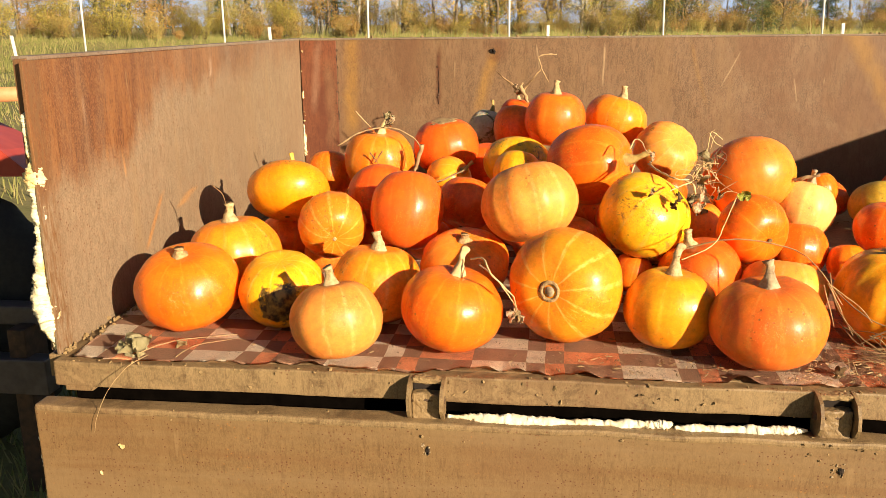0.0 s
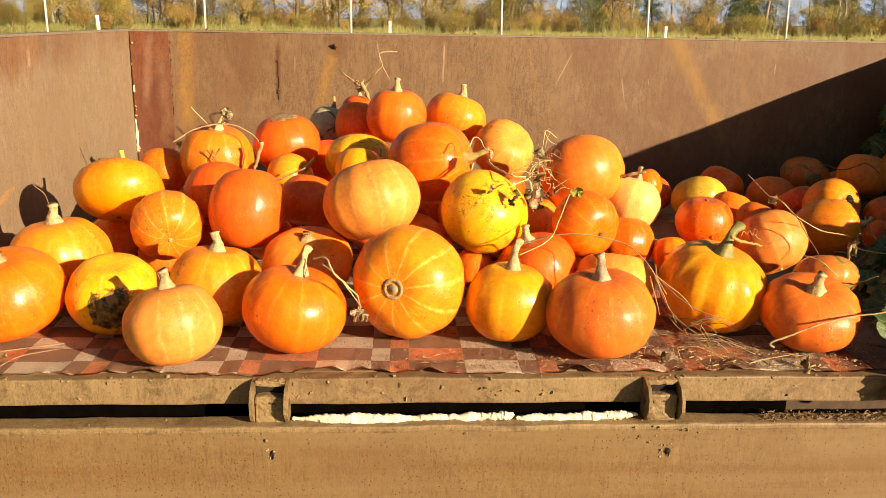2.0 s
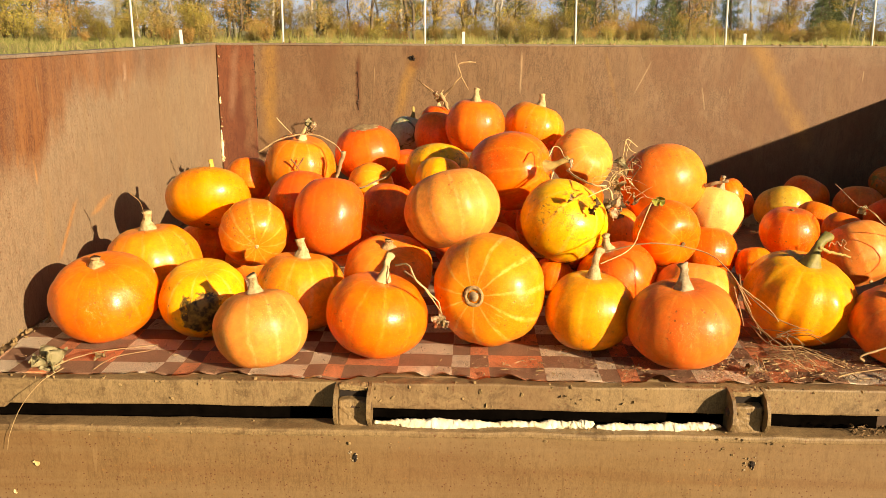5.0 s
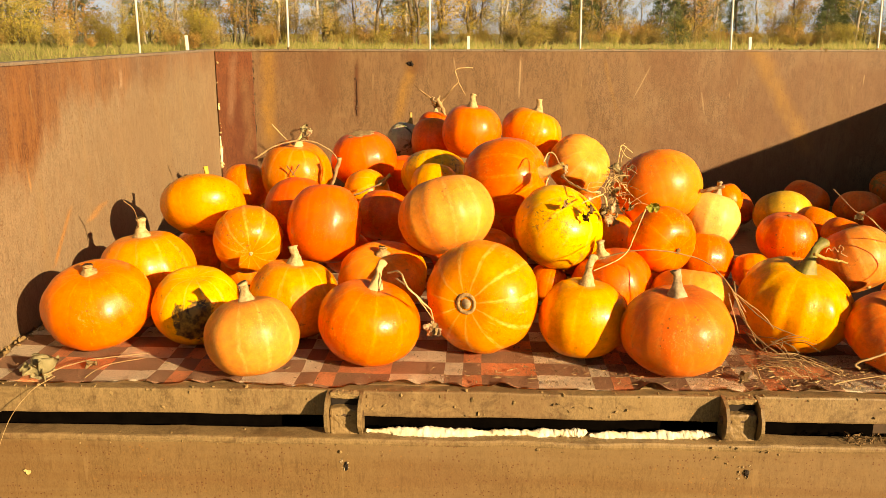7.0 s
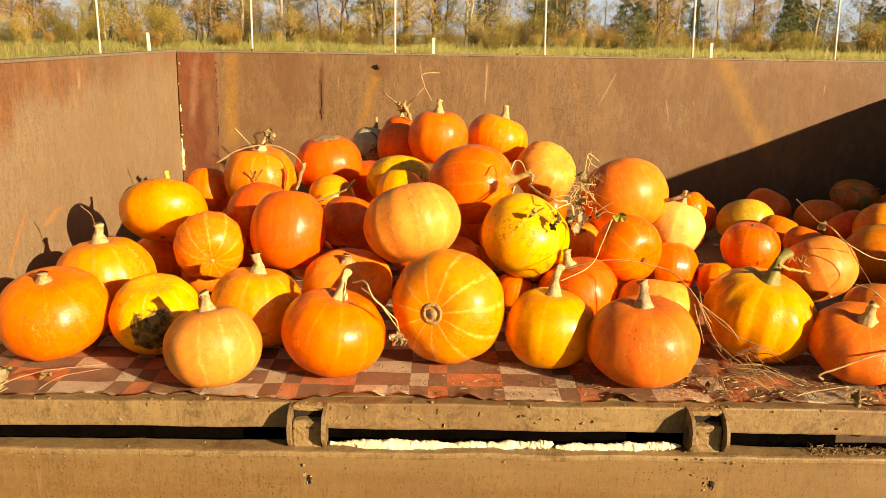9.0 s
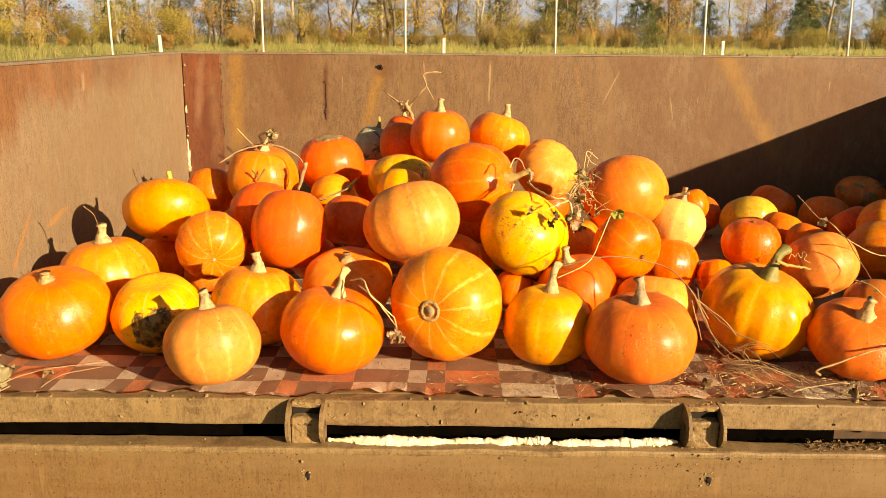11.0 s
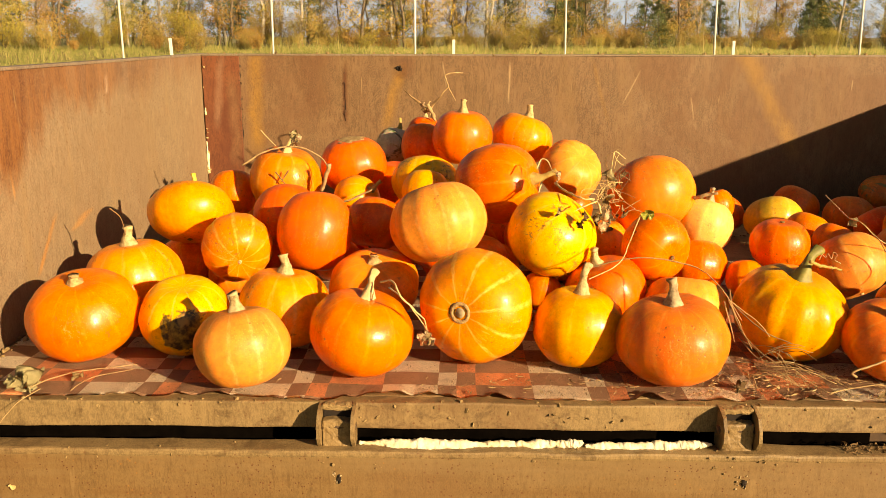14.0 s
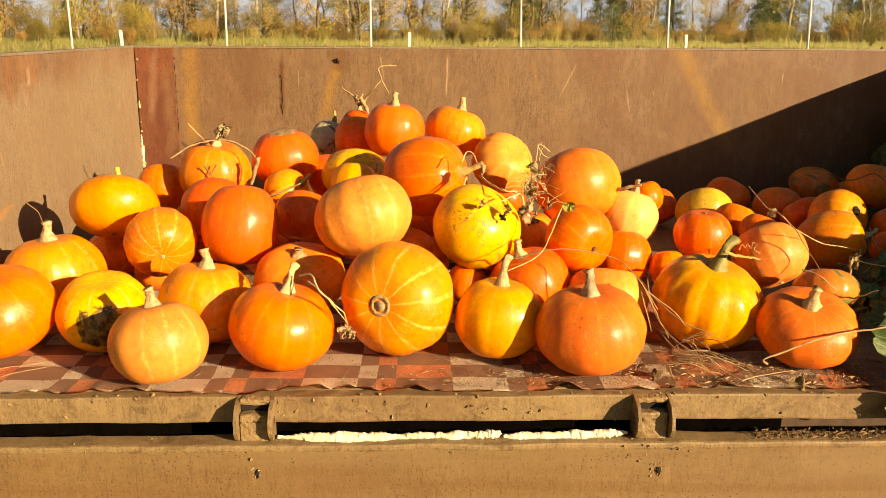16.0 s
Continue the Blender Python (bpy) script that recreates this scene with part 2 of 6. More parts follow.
def pumpkin_material(name, base, deep, stripe, stripe_amount, blotch=None, blotch_amount=0.0, gloss=0.24, patch=None):
    """Pumpkin rind: meridian stripes from the uv map, freckles, corky scratches and dirt."""
    k = Mat(name, gloss)
    u, v, _ = k.split(k.c.outputs["UV"])
    rnd = k.random()
    broad = k.noise(7, 3, 0.6, dist=0.3)
    c = k.mix(k.ramp(broad, 0.35, 0.65), base, deep)
    c = k.hue(c, k.ramp(rnd, 0, 1, 0.9, 1.1), 1.0, k.ramp(rnd, 0, 1, 0.494, 0.506))
    wob = k.op("MULTIPLY", k.op("SUBTRACT", k.noise(14, 3), 0.5), 0.035)
    w = k.op("SINE", k.op("MULTIPLY", k.op("ADD", u, wob), 2 * math.pi * 11))
    line = k.op("MULTIPLY", k.ramp(w, 0.80, 1.0), k.ramp(k.noise(26, 4, 0.7, k.co("UV", (3, 0.6, 1))), 0.35, 0.6))
    c = k.mix(k.op("MULTIPLY", line, stripe_amount), c, stripe)
    freckle = k.op("MULTIPLY", k.ramp(k.cells(230), 0.26, 0.12), k.ramp(k.noise(9, 4), 0.40, 0.6))
    c = k.hue(c, k.ramp(k.noise(75, 5, 0.75), 0.32, 0.68, 0.80, 1.16))
    c = k.mix(k.op("MULTIPLY", k.ramp(k.noise(330, 3, 0.7), 0.56, 0.68), k.ramp(k.noise(10, 3), 0.38, 0.62, 0.1, 0.7)), c, tuple(v * f for v, f in zip(deep, (0.82, 0.62, 0.8))))
    c = k.mix(k.op("MULTIPLY", freckle, 0.75), c, (base[0] * 0.5 + 0.42, base[1] * 0.5 + 0.26, base[2] * 0.5 + 0.05))
    dash = k.noise(1.0, 3, 0.6, k.co("UV", (70, 9, 1)))
    c = k.mix(k.op("MULTIPLY", k.ramp(dash, 0.60, 0.70, 0, 0.5), k.ramp(k.noise(5, 3), 0.42, 0.6)), c, stripe)
    flush = k.noise(3.2, 2, 0.5)
    c = k.mix(k.ramp(flush, 0.45, 0.65, 0, 0.35), c, tuple(x * y for x, y in zip(base, (0.97, 0.70, 0.9))))
    if blotch:
        big = k.noise(10, 5, 0.65, dist=1.2)
        c = k.mix(k.ramp(big, 0.62 - 0.12 * blotch_amount, 0.65 - 0.1 * blotch_amount), c, blotch)
        crust = k.op("MULTIPLY", k.ramp(k.noise(55, 6, 0.75, dist=0.6), 0.54, 0.60), k.ramp(k.noise(11, 3), 0.50, 0.58))
        c = k.mix(k.op("MULTIPLY", crust, 0.8), c, (0.26, 0.155, 0.03))
    if patch:
        n = k.t.nodes.new("ShaderNodeVectorMath")
        n.operation = "DISTANCE"
        k.t.links.new(k.c.outputs["Object"], n.inputs[0])
        n.inputs[1].default_value = patch
        d = k.op("ADD", n.outputs["Value"], k.op("MULTIPLY", k.op("SUBTRACT", k.noise(26, 6, 0.7, dist=0.8), 0.5), 0.09))
        rot = k.mix(k.ramp(k.noise(70, 5), 0.4, 0.6), (0.045, 0.026, 0.008), (0.26, 0.15, 0.03))
        c = k.mix(k.ramp(d, 0.048, 0.042), c, rot)
    dirt = k.op("MULTIPLY", k.ramp(k.noise(60, 6, 0.8), 0.56, 0.66), k.ramp(k.noise(7, 3), 0.50, 0.62))
    c = k.mix(k.op("MULTIPLY", dirt, 0.75), c, (0.16, 0.085, 0.025))
    pock = k.op("MULTIPLY", k.ramp(k.cells(48), 0.13, 0.08), k.ramp(k.noise(8, 3), 0.46, 0.58))
    c = k.mix(k.op("MULTIPLY", pock, 0.8), c, (0.22, 0.095, 0.02))
    # corky scribbles healed into the skin
    scribble = k.op("MULTIPLY", k.ramp(k.op("ABSOLUTE", k.op("SUBTRACT", k.noise(34, 3, 0.6, dist=1.5), 0.5)), 0.012, 0.004), k.ramp(k.noise(6, 2, 0.5), 0.63, 0.70))
    c = k.mix(k.op("MULTIPLY", scribble, 0.7), c, (0.62, 0.40, 0.16))
    k.bump(k.op("ADD", k.op("MULTIPLY", k.noise(190, 4, 0.7), 0.45), k.op("ADD", k.noise(24, 2), k.op("SUBTRACT", k.op("MULTIPLY", freckle, 0.3), pock))), 0.30, 0.0025)
    k.b.inputs["Specular IOR Level"].default_value = 0.22
    k.b.inputs["Coat Weight"].default_value = 0.42
    k.b.inputs["Coat Roughness"].default_value = gloss * 0.9
    # light goes a little way into the flesh and comes back redder
    k.b.inputs["Subsurface Weight"].default_value = 0.3
    k.b.inputs["Subsurface Radius"].default_value = (1.0, 0.18, 0.04)
    k.b.inputs["Subsurface Scale"].default_value = 0.014
    return k.done(c, k.ramp(k.noise(30, 4), 0.35, 0.7, gloss + 0.08, gloss + 0.24))


RIND = {
    "orange": pumpkin_material("orange_rind", (0.87, 0.215, 0.008), (0.83, 0.15, 0.008), (0.88, 0.42, 0.06), 0.3),
    "red": pumpkin_material("red_orange_rind", (0.82, 0.158, 0.011), (0.76, 0.112, 0.011), (0.84, 0.30, 0.06), 0.22),
    "rust": pumpkin_material("rust_orange_rind", (0.87, 0.245, 0.024), (0.83, 0.180, 0.020), (0.86, 0.42, 0.10), 0.35, gloss=0.34),
    "gold": pumpkin_material("golden_rind", (0.86, 0.285, 0.015), (0.84, 0.22, 0.013), (0.86, 0.52, 0.13), 0.35),
    "striped": pumpkin_material("striped_rind", (0.86, 0.305, 0.016), (0.85, 0.24, 0.014), (0.88, 0.60, 0.15), 0.7),
    "amber": pumpkin_material("amber_rind", (0.88, 0.345, 0.007), (0.86, 0.275, 0.007), (0.88, 0.47, 0.04), 0.3, gloss=0.26),
    "yellow": pumpkin_material("yellow_rind", (0.86, 0.395, 0.012), (0.85, 0.29, 0.011), (0.88, 0.54, 0.08), 0.3),
    "pale": pumpkin_material("pale_rind", (0.85, 0.345, 0.06), (0.85, 0.27, 0.04), (0.88, 0.58, 0.22), 0.4, gloss=0.4),
    "cream": pumpkin_material("cream_rind", (0.84, 0.60, 0.19), (0.82, 0.50, 0.12), (0.88, 0.68, 0.30), 0.3, gloss=0.42),
    "mottled": pumpkin_material("mottled_rind", (0.86, 0.46, 0.016), (0.84, 0.36, 0.014), (0.86, 0.58, 0.12), 0.5,
                                (0.20, 0.11, 0.02), 0.15),
    "yellowgreen": pumpkin_material("greenish_rind", (0.66, 0.40, 0.04), (0.56, 0.36, 0.04), (0.7, 0.52, 0.14), 0.4),
    "greygreen": pumpkin_material("grey_green_rind", (0.55, 0.50, 0.36), (0.42, 0.39, 0.26), (0.55, 0.5, 0.34), 0.4, (0.12, 0.13, 0.07), 0.5),
    "greentop": pumpkin_material("green_topped_rind", (0.72, 0.21, 0.03), (0.62, 0.2, 0.03), (0.7, 0.4, 0.15), 0.4,
                                 (0.17, 0.19, 0.06), 0.9),
}


# ---- building helpers ----
def mesh_object(name, bm, material, smooth=False):
    me = bpy.data.meshes.new(name)
    bm.normal_update()
    bm.to_mesh(me)
    bm.free()
    if smooth:
        me.polygons.foreach_set("use_smooth", [True] * len(me.polygons))
    me.materials.append(material)
    return new(name, me)


def part(name, bm, material, parent, label="", smooth=False):
    ob = mesh_object(name, bm, material, smooth)
    ob.parent = parent
    if label:
        tagged(ob, label)
    return ob


def thing(name, at, label, category, group="", kind=""):
    ob = new(name)
    ob.location = at
    ob.empty_display_size = 0.05
    return tagged(ob, label, category, group, kind)


def box(bm, lo, hi, bevel=0.0):
    """A box between two corners, with bevelled edges."""
    lo, hi = Vector(lo), Vector(hi)
    r = bmesh.ops.create_cube(bm, size=1.0, matrix=Matrix.Translation((lo + hi) / 2) @ Matrix.Diagonal((*(hi - lo), 1)))
    if bevel:
        edges = {e for v in r["verts"] for e in v.link_edges}
        bmesh.ops.bevel(bm, geom=list(edges), offset=bevel, segments=2, profile=0.6, affect="EDGES")
    return bm


def tube(bm, points, radii, sides=8, cap=True):
    """A tapered tube along points."""
    points = [Vector(p) for p in points]
    if not isinstance(radii, (list, tuple)):
        radii = [radii] * len(points)
    rings, side = [], None
    for i, p in enumerate(points):
        d = (points[min(i + 1, len(points) - 1)] - points[max(i - 1, 0)]).normalized()
        side = d.orthogonal().normalized() if side is None else (side - d * side.dot(d)).normalized()
        up = d.cross(side)
        rings.append([bm.verts.new(p + (side * math.cos(a) + up * math.sin(a)) * radii[i])
                      for a in (2 * math.pi * k / sides for k in range(sides))])
    for a, b in zip(rings, rings[1:]):
        for k in range(sides):
            bm.faces.new((a[k], a[(k + 1) % sides], b[(k + 1) % sides], b[k]))
    if cap and sides > 2:
        bm.faces.new(rings[0][::-1])
        bm.faces.new(rings[-1])
    return bm


def smooth_line(points, steps=6):
    """Catmull-Rom points through the given ones."""
    p = [Vector(q) for q in points]
    p = [2 * p[0] - p[1]] + p + [2 * p[-1] - p[-2]]
    out = []
    for a, b, c, d in zip(p, p[1:], p[2:], p[3:]):
        for k in range(steps):
            t = k / steps
            out.append(0.5 * (2 * b + (c - a) * t + (2 * a - 5 * b + 4 * c - d) * t * t + (3 * b - a - 3 * c + d) * t ** 3))
    return out + [p[-2]]


def lumpy(bm, amount, scale, seed=0):
    for v in bm.verts:
        v.co += noise.noise_vector(v.co * scale + Vector((seed, 0, 0))) * amount
    return bm


def sheet(bm, nx, ny, f):
    """A grid of quads through f(u, v)."""
    g = [[bm.verts.new(f(i / nx, j / ny)) for i in range(nx + 1)] for j in range(ny + 1)]
    for j in range(ny):
        for i in range(nx):
            bm.faces.new((g[j][i], g[j][i + 1], g[j + 1][i + 1], g[j + 1][i]))
    return g


# ---- ground ----
BED, TOP, BACK, LEN = 1.1, 1.7, 1.85, 3.08


def grass_ground():
    k = Mat("meadow", 0.95)
    n, m = k.noise(0.35, 6, 0.65), k.noise(14, 5, 0.7)
    c = k.mix(k.ramp(n, 0.35, 0.65), (0.17, 0.19, 0.045), (0.32, 0.25, 0.11))
    c = k.mix(k.ramp(m, 0.4, 0.7, 0, 0.6), c, (0.12, 0.10, 0.04))
    k.bump(m, 0.4, 0.02)
    return k.done(c)


def ground_height(x, y):
    rise = min(1.0, max(0.0, (y - 32) / 11))
    return 1.0 * rise * rise * (3 - 2 * rise) + (0.0 if abs(x) + abs(y) < 25 else 0.08 * noise.noise((x * 0.2, y * 0.2, 0)))


def far_grid(u, v):
    x, y = ((1 if q > 0.5 else -1) * abs(2 * q - 1) ** 2.4 * 600 for q in (u, v))
    return (x, y, ground_height(x, y))


bm = bmesh.new()
sheet(bm, 180, 180, far_grid)
tagged(mesh_object("ground", bm, grass_ground(), True), "autumn meadow with short grass and bare soil", "ground", kind="structure")

# ---- the wagon ----
wagon = thing("farm_wagon", (1.54, 0.9, 0), "brown steel farm wagon with one side dropped", "wagon")
HERE = Vector(wagon.location)


def panel(name, lo, hi, material, label="", bevel=0.004, parent=None, step=0.0, rough=0.0):
    """A board or beam of the wagon between two corners; with a step its faces are cut up and made uneven."""
    bm = box(bmesh.new(), Vector(lo), Vector(hi), bevel)
    if step:
        size = Vector(hi) - Vector(lo)
        for axis in range(3):
            for k in range(1, int(size[axis] / step)):
                normal = Vector((axis == 0, axis == 1, axis == 2))
                bmesh.ops.bisect_plane(bm, geom=bm.verts[:] + bm.edges[:] + bm.faces[:], plane_co=Vector(lo) + normal * step * k, plane_no=normal)
        lumpy(bm, rough, 7, lo[0] + lo[1])
        lumpy(bm, rough * 0.5, 31, lo[2])
    bmesh.ops.translate(bm, verts=bm.verts, vec=-HERE)
    return part(name, bm, material, parent or wagon, label)


def on_wagon(name, bm, material, label="", smooth=True, parent=None):
    bmesh.ops.translate(bm, verts=bm.verts, vec=-HERE)
    return part(name, bm, material, parent or wagon, label, smooth)


panel("bed", (-0.03, 0.006, 1.05), (LEN + 0.03, BACK + 0.05, BED), M_RAIL, "mud-caked wagon bed")
back_wall = panel("back_wall", (-0.045, BACK, BED + 0.002), (LEN + 0.06, BACK + 0.05, TOP), M_BACK, "brown steel back wall with rust streaks", 0.004, None, 0.12, 0.003)
end_wall = panel("end_wall", (-0.030, 0.016, BED + 0.002), (0.0, BACK - 0.002, TOP), M_END, "brown steel end wall, rusty along the top", 0.003, None, 0.12, 0.003)
panel("inner_skin", (-0.004, -0.004, BED + 0.004), (0.003, 0.05, TOP - 0.003), M_END, "bent edge of the inner sheet", 0.001, end_wall, 0.06, 0.002)
shade_wall = panel("end_wall", (LEN, 0.48, BED + 0.002), (LEN + 0.045, BACK - 0.002, TOP), M_WALL, "brown steel end wall in shade", 0.004, None, 0.15, 0.003)
panel("cap", (-0.034, 0.018, TOP - 0.002), (0.002, BACK + 0.04, TOP + 0.006), M_CAP, "grey worn top edge", 0.002, end_wall)
panel("cap", (0.0, BACK - 0.003, TOP - 0.002), (LEN + 0.05, BACK + 0.052, TOP + 0.005), M_CAP, "worn top edge with clods", 0.002, back_wall)
panel("corner_plate", (0.004, BACK - 0.006, BED + 0.01), (0.148, BACK - 0.001, TOP - 0.004), M_PLATE, "rusty red corner plate", 0.0015, back_wall, 0.1, 0.001)
panel("corner_bracket", (LEN - 0.045, BACK - 0.03, TOP - 0.035), (LEN + 0.01, BACK + 0.02, TOP + 0.022), M_DARK, "dark iron corner latch", 0.006, back_wall, 0.02, 0.004)
panel("corner_bracket", (LEN - 0.028, BACK - 0.036, TOP - 0.12), (LEN - 0.012, BACK - 0.004, TOP - 0.02), M_DARK, "dark iron latch bar", 0.003, back_wall)
rail = panel("rail", (0.0, -0.030, 1.047), (LEN + 0.03, 0.004, BED), M_RAIL, "muddy channel rail along the bed", 0.004, None, 0.03, 0.0025)
drop_side = panel("drop_side", (-0.022, -0.075, 0.44), (LEN + 0.03, -0.034, 1.020), M_GATE, "brown drop side hanging down, scratched", 0.004, None, 0.09, 0.003)
panel("seam_strip", (-0.020, -0.077, 1.009), (LEN + 0.03, -0.030, 1.024), M_RAIL, "muddy folded top edge", 0.005, drop_side, 0.025, 0.003)
panel("tab", (0.015, -0.02, 1.032), (0.075, 0.02, 1.046), M_RAIL, "small steel tab", 0.003)

# under the bed: frame, axles and wheels
for y in (0.45, 1.40):
    panel("chassis_beam", (-0.1, y - 0.05, 0.90), (LEN + 0.02, y + 0.05, 1.049), M_DARK, "dark iron chassis beam", 0.006)
# strip added to blacken the rail gap, where only shade lies
panel("gap_shade_strip", (0.02, 0.010, 0.985), (1.80, 0.022, 1.049), M_GAP_SHADE, "added black strip for the shade behind the rail", 0.002)
# added beam, a dark backing for the shaded gap under the rail
panel("gap_backing", (0.0, 0.20, 0.70), (LEN, 0.24, 1.046), M_DARK, "added dark iron beam backing the shaded gap", 0.004)
for x in (0.06, 0.9, 1.8, 2.9):
    panel("cross_beam", (x, 0.25, 0.93), (x + 0.06, BACK, 1.049), M_DARK, "dark iron cross beam", 0.004)


def wheel(x, y):
    bm = bmesh.new()
    prof = [(0.18, -0.10), (0.30, -0.11), (0.36, -0.09), (0.39, -0.05), (0.395, 0.0), (0.39, 0.05), (0.36, 0.09), (0.30, 0.11), (0.18, 0.10)]
    rings = [[bm.verts.new((x + r * math.cos(a), y + o, 0.395 + r * math.sin(a))) for r, o in prof] for a in (2 * math.pi * k / 36 for k in range(36))]
    for a, b in zip(rings, rings[1:] + rings[:1]):
        for k in range(len(prof) - 1):
            bm.faces.new((a[k], b[k], b[k + 1], a[k + 1]))
    tyre = on_wagon("wheel", bm, M_TYRE, "black rubber tyre in shade")
    bm = bmesh.new()
    bmesh.ops.create_cone(bm, cap_ends=True, segments=28, radius1=0.185, radius2=0.16, depth=0.14, matrix=pose(x, y, 0.395, 90))
    bm2 = on_wagon("rim", bm, M_DARK, "dull steel rim", False, tyre)
    return bm2


for x in (0.65, 2.45):
    panel("axle", (x - 0.04, 0.2, 0.355), (x + 0.04, 1.65, 0.435), M_DARK, "iron axle", 0.01)
    panel("axle_post", (x - 0.05, 0.40, 0.43), (x + 0.05, 0.50, 0.90), M_DARK, "axle mounting", 0.006)
    panel("axle_post", (x - 0.05, 1.35, 0.43), (x + 0.05, 1.45, 0.90), M_DARK, "axle mounting", 0.006)
    for y in (0.18, 1.67):
        wheel(x, y)


def hinge(x):
    """Two curved lugs with a mud-filled knuckle between them."""
    def crusted(lo, hi, seed, rough):
        bm = box(bmesh.new(), lo, hi, 0.004)
        for axis in range(3):
            normal = Vector((axis == 0, axis == 1, axis == 2))
            for k in range(1, int((hi[axis] - lo[axis]) / 0.005)):
                bmesh.ops.bisect_plane(bm, geom=bm.verts[:] + bm.edges[:] + bm.faces[:], plane_co=Vector(lo) + normal * 0.005 * k, plane_no=normal)
        return lumpy(lumpy(bm, rough, 45, seed), rough * 0.7, 130, seed)
    knuckle = on_wagon("hinge", crusted((x - 0.027, -0.058, 0.990), (x + 0.027, -0.030, 1.076), x, 0.002), M_RAIL, "muddy steel hinge knuckle", False)
    # a black block put in for the slot's shade, roofed by caked mud
    on_wagon("slot", box(bmesh.new(), (x - 0.027, -0.038, 1.070), (x + 0.027, -0.031, 1.092), 0.001), M_HOLE, "black block for the shaded slot over the knuckle", False, knuckle)
    on_wagon("mud", crusted((x - 0.028, -0.047, 1.090), (x + 0.028, -0.026, 1.102), x + 3, 0.003), M_MUD, "lump of dried mud caught in the hinge", False, knuckle)
    for side in (-1, 1):
        bm = bmesh.new()
        outline = [(-0.024, 1.102), (-0.044, 1.100), (-0.066, 1.091), (-0.080, 1.072), (-0.082, 1.050), (-0.072, 1.034), (-0.058, 1.024), (-0.024, 1.022)]
        cx = x + side * 0.032
        f = bm.faces.new([bm.verts.new((cx - 0.003, y, z)) for y, z in outline])
        r = bmesh.ops.extrude_face_region(bm, geom=[f])
        bmesh.ops.translate(bm, verts=[v for v in r["geom"] if isinstance(v, bmesh.types.BMVert)], vec=(0.0065, 0, 0))
        bmesh.ops.recalc_face_normals(bm, faces=bm.faces)
        on_wagon("lug", lumpy(bm, 0.0015, 60, x + side), M_RAIL, "curved steel lug", False, knuckle)
    bm = bmesh.new()
    bmesh.ops.create_cone(bm, cap_ends=True, segments=12, radius1=0.008, radius2=0.008, depth=0.076, matrix=pose(x - 0.002, -0.05, 1.062, 0, 90))
    on_wagon("hinge_pin", bm, M_DARK, "rusty hinge pin", True, knuckle)


hinge(0.774)
hinge(1.524)


def foam_bead(name, line, radius, material, label, parent, seed):
    """A bead of blown insulation foam, swelling and shrinking along its line."""
    bm = bmesh.new()
    pts = smooth_line(line, 40)
    swell = [max(0.25, 0.9 + 0.75 * noise.noise(p * 7 + Vector((seed, 0, 0))) + 0.5 * noise.noise(p * 31 + Vector((0, seed, 0)))) for p in pts]
    n = len(pts) - 1
    tube(bm, pts, [radius * s * min(1, 0.3 + 6 * i / n, 0.3 + 6 * (1 - i / n)) for i, s in enumerate(swell)], 12)
    lumpy(bm, radius * 0.28, 60, seed)
    lumpy(bm, radius * 0.22, 150, seed)
    lumpy(bm, radius * 0.2, 400, seed)
    return on_wagon(name, bm, material, label, True, parent)


foam_bead("foam", [(-0.010, 0.010, 1.112), (-0.018, 0.008, 1.17), (-0.026, 0.006, 1.23), (-0.020, 0.006, 1.30), (-0.013, 0.008, 1.38), (-0.012, 0.010, 1.46), (-0.012, 0.010, 1.52)], 0.018, M_FOAM, "yellowed insulation foam bulging out", end_wall, 9)
foam_bead("foam", [(-0.016, 0.012, 1.50), (-0.018, 0.010, 1.56), (-0.014, 0.012, 1.60)], 0.009, M_FOAM, "yellowed insulation foam", end_wall, 5)
foam_bead("foam", [(-0.016, -0.052, 0.990), (-0.022, -0.052, 0.90), (-0.020, -0.050, 0.80), (-0.018, -0.050, 0.66), (-0.02, -0.05, 0.46)], 0.012, M_FOAM_WHITE, "white foam core at the panel end", drop_side, 2)
foam_bead("foam_strip", [(0.815, -0.050, 1.028), (0.95, -0.052, 1.026), (1.08, -0.050, 1.026), (1.19, -0.052, 1.030), (1.235, -0.052, 1.034)], 0.0105, M_FOAM_WHITE, "white foam strip in the joint", drop_side, 3)
foam_bead("foam_strip", [(1.24, -0.050, 1.024), (1.34, -0.050, 1.025), (1.42, -0.052, 1.030), (1.475, -0.052, 1.033)], 0.0095, M_FOAM_WHITE, "white foam strip in the joint", drop_side, 4)
foam_bead("foam", [(0.004, BACK - 0.005, 1.24), (0.006, BACK - 0.005, 1.31), (0.004, BACK - 0.005, 1.37)], 0.006, M_FOAM, "dried yellow foam in the corner", end_wall, 6)
foam_bead("foam", [(0.006, BACK - 0.008, 1.47), (0.008, BACK - 0.008, 1.50)], 0.006, M_FOAM, "dried yellow foam in the corner", end_wall, 7)


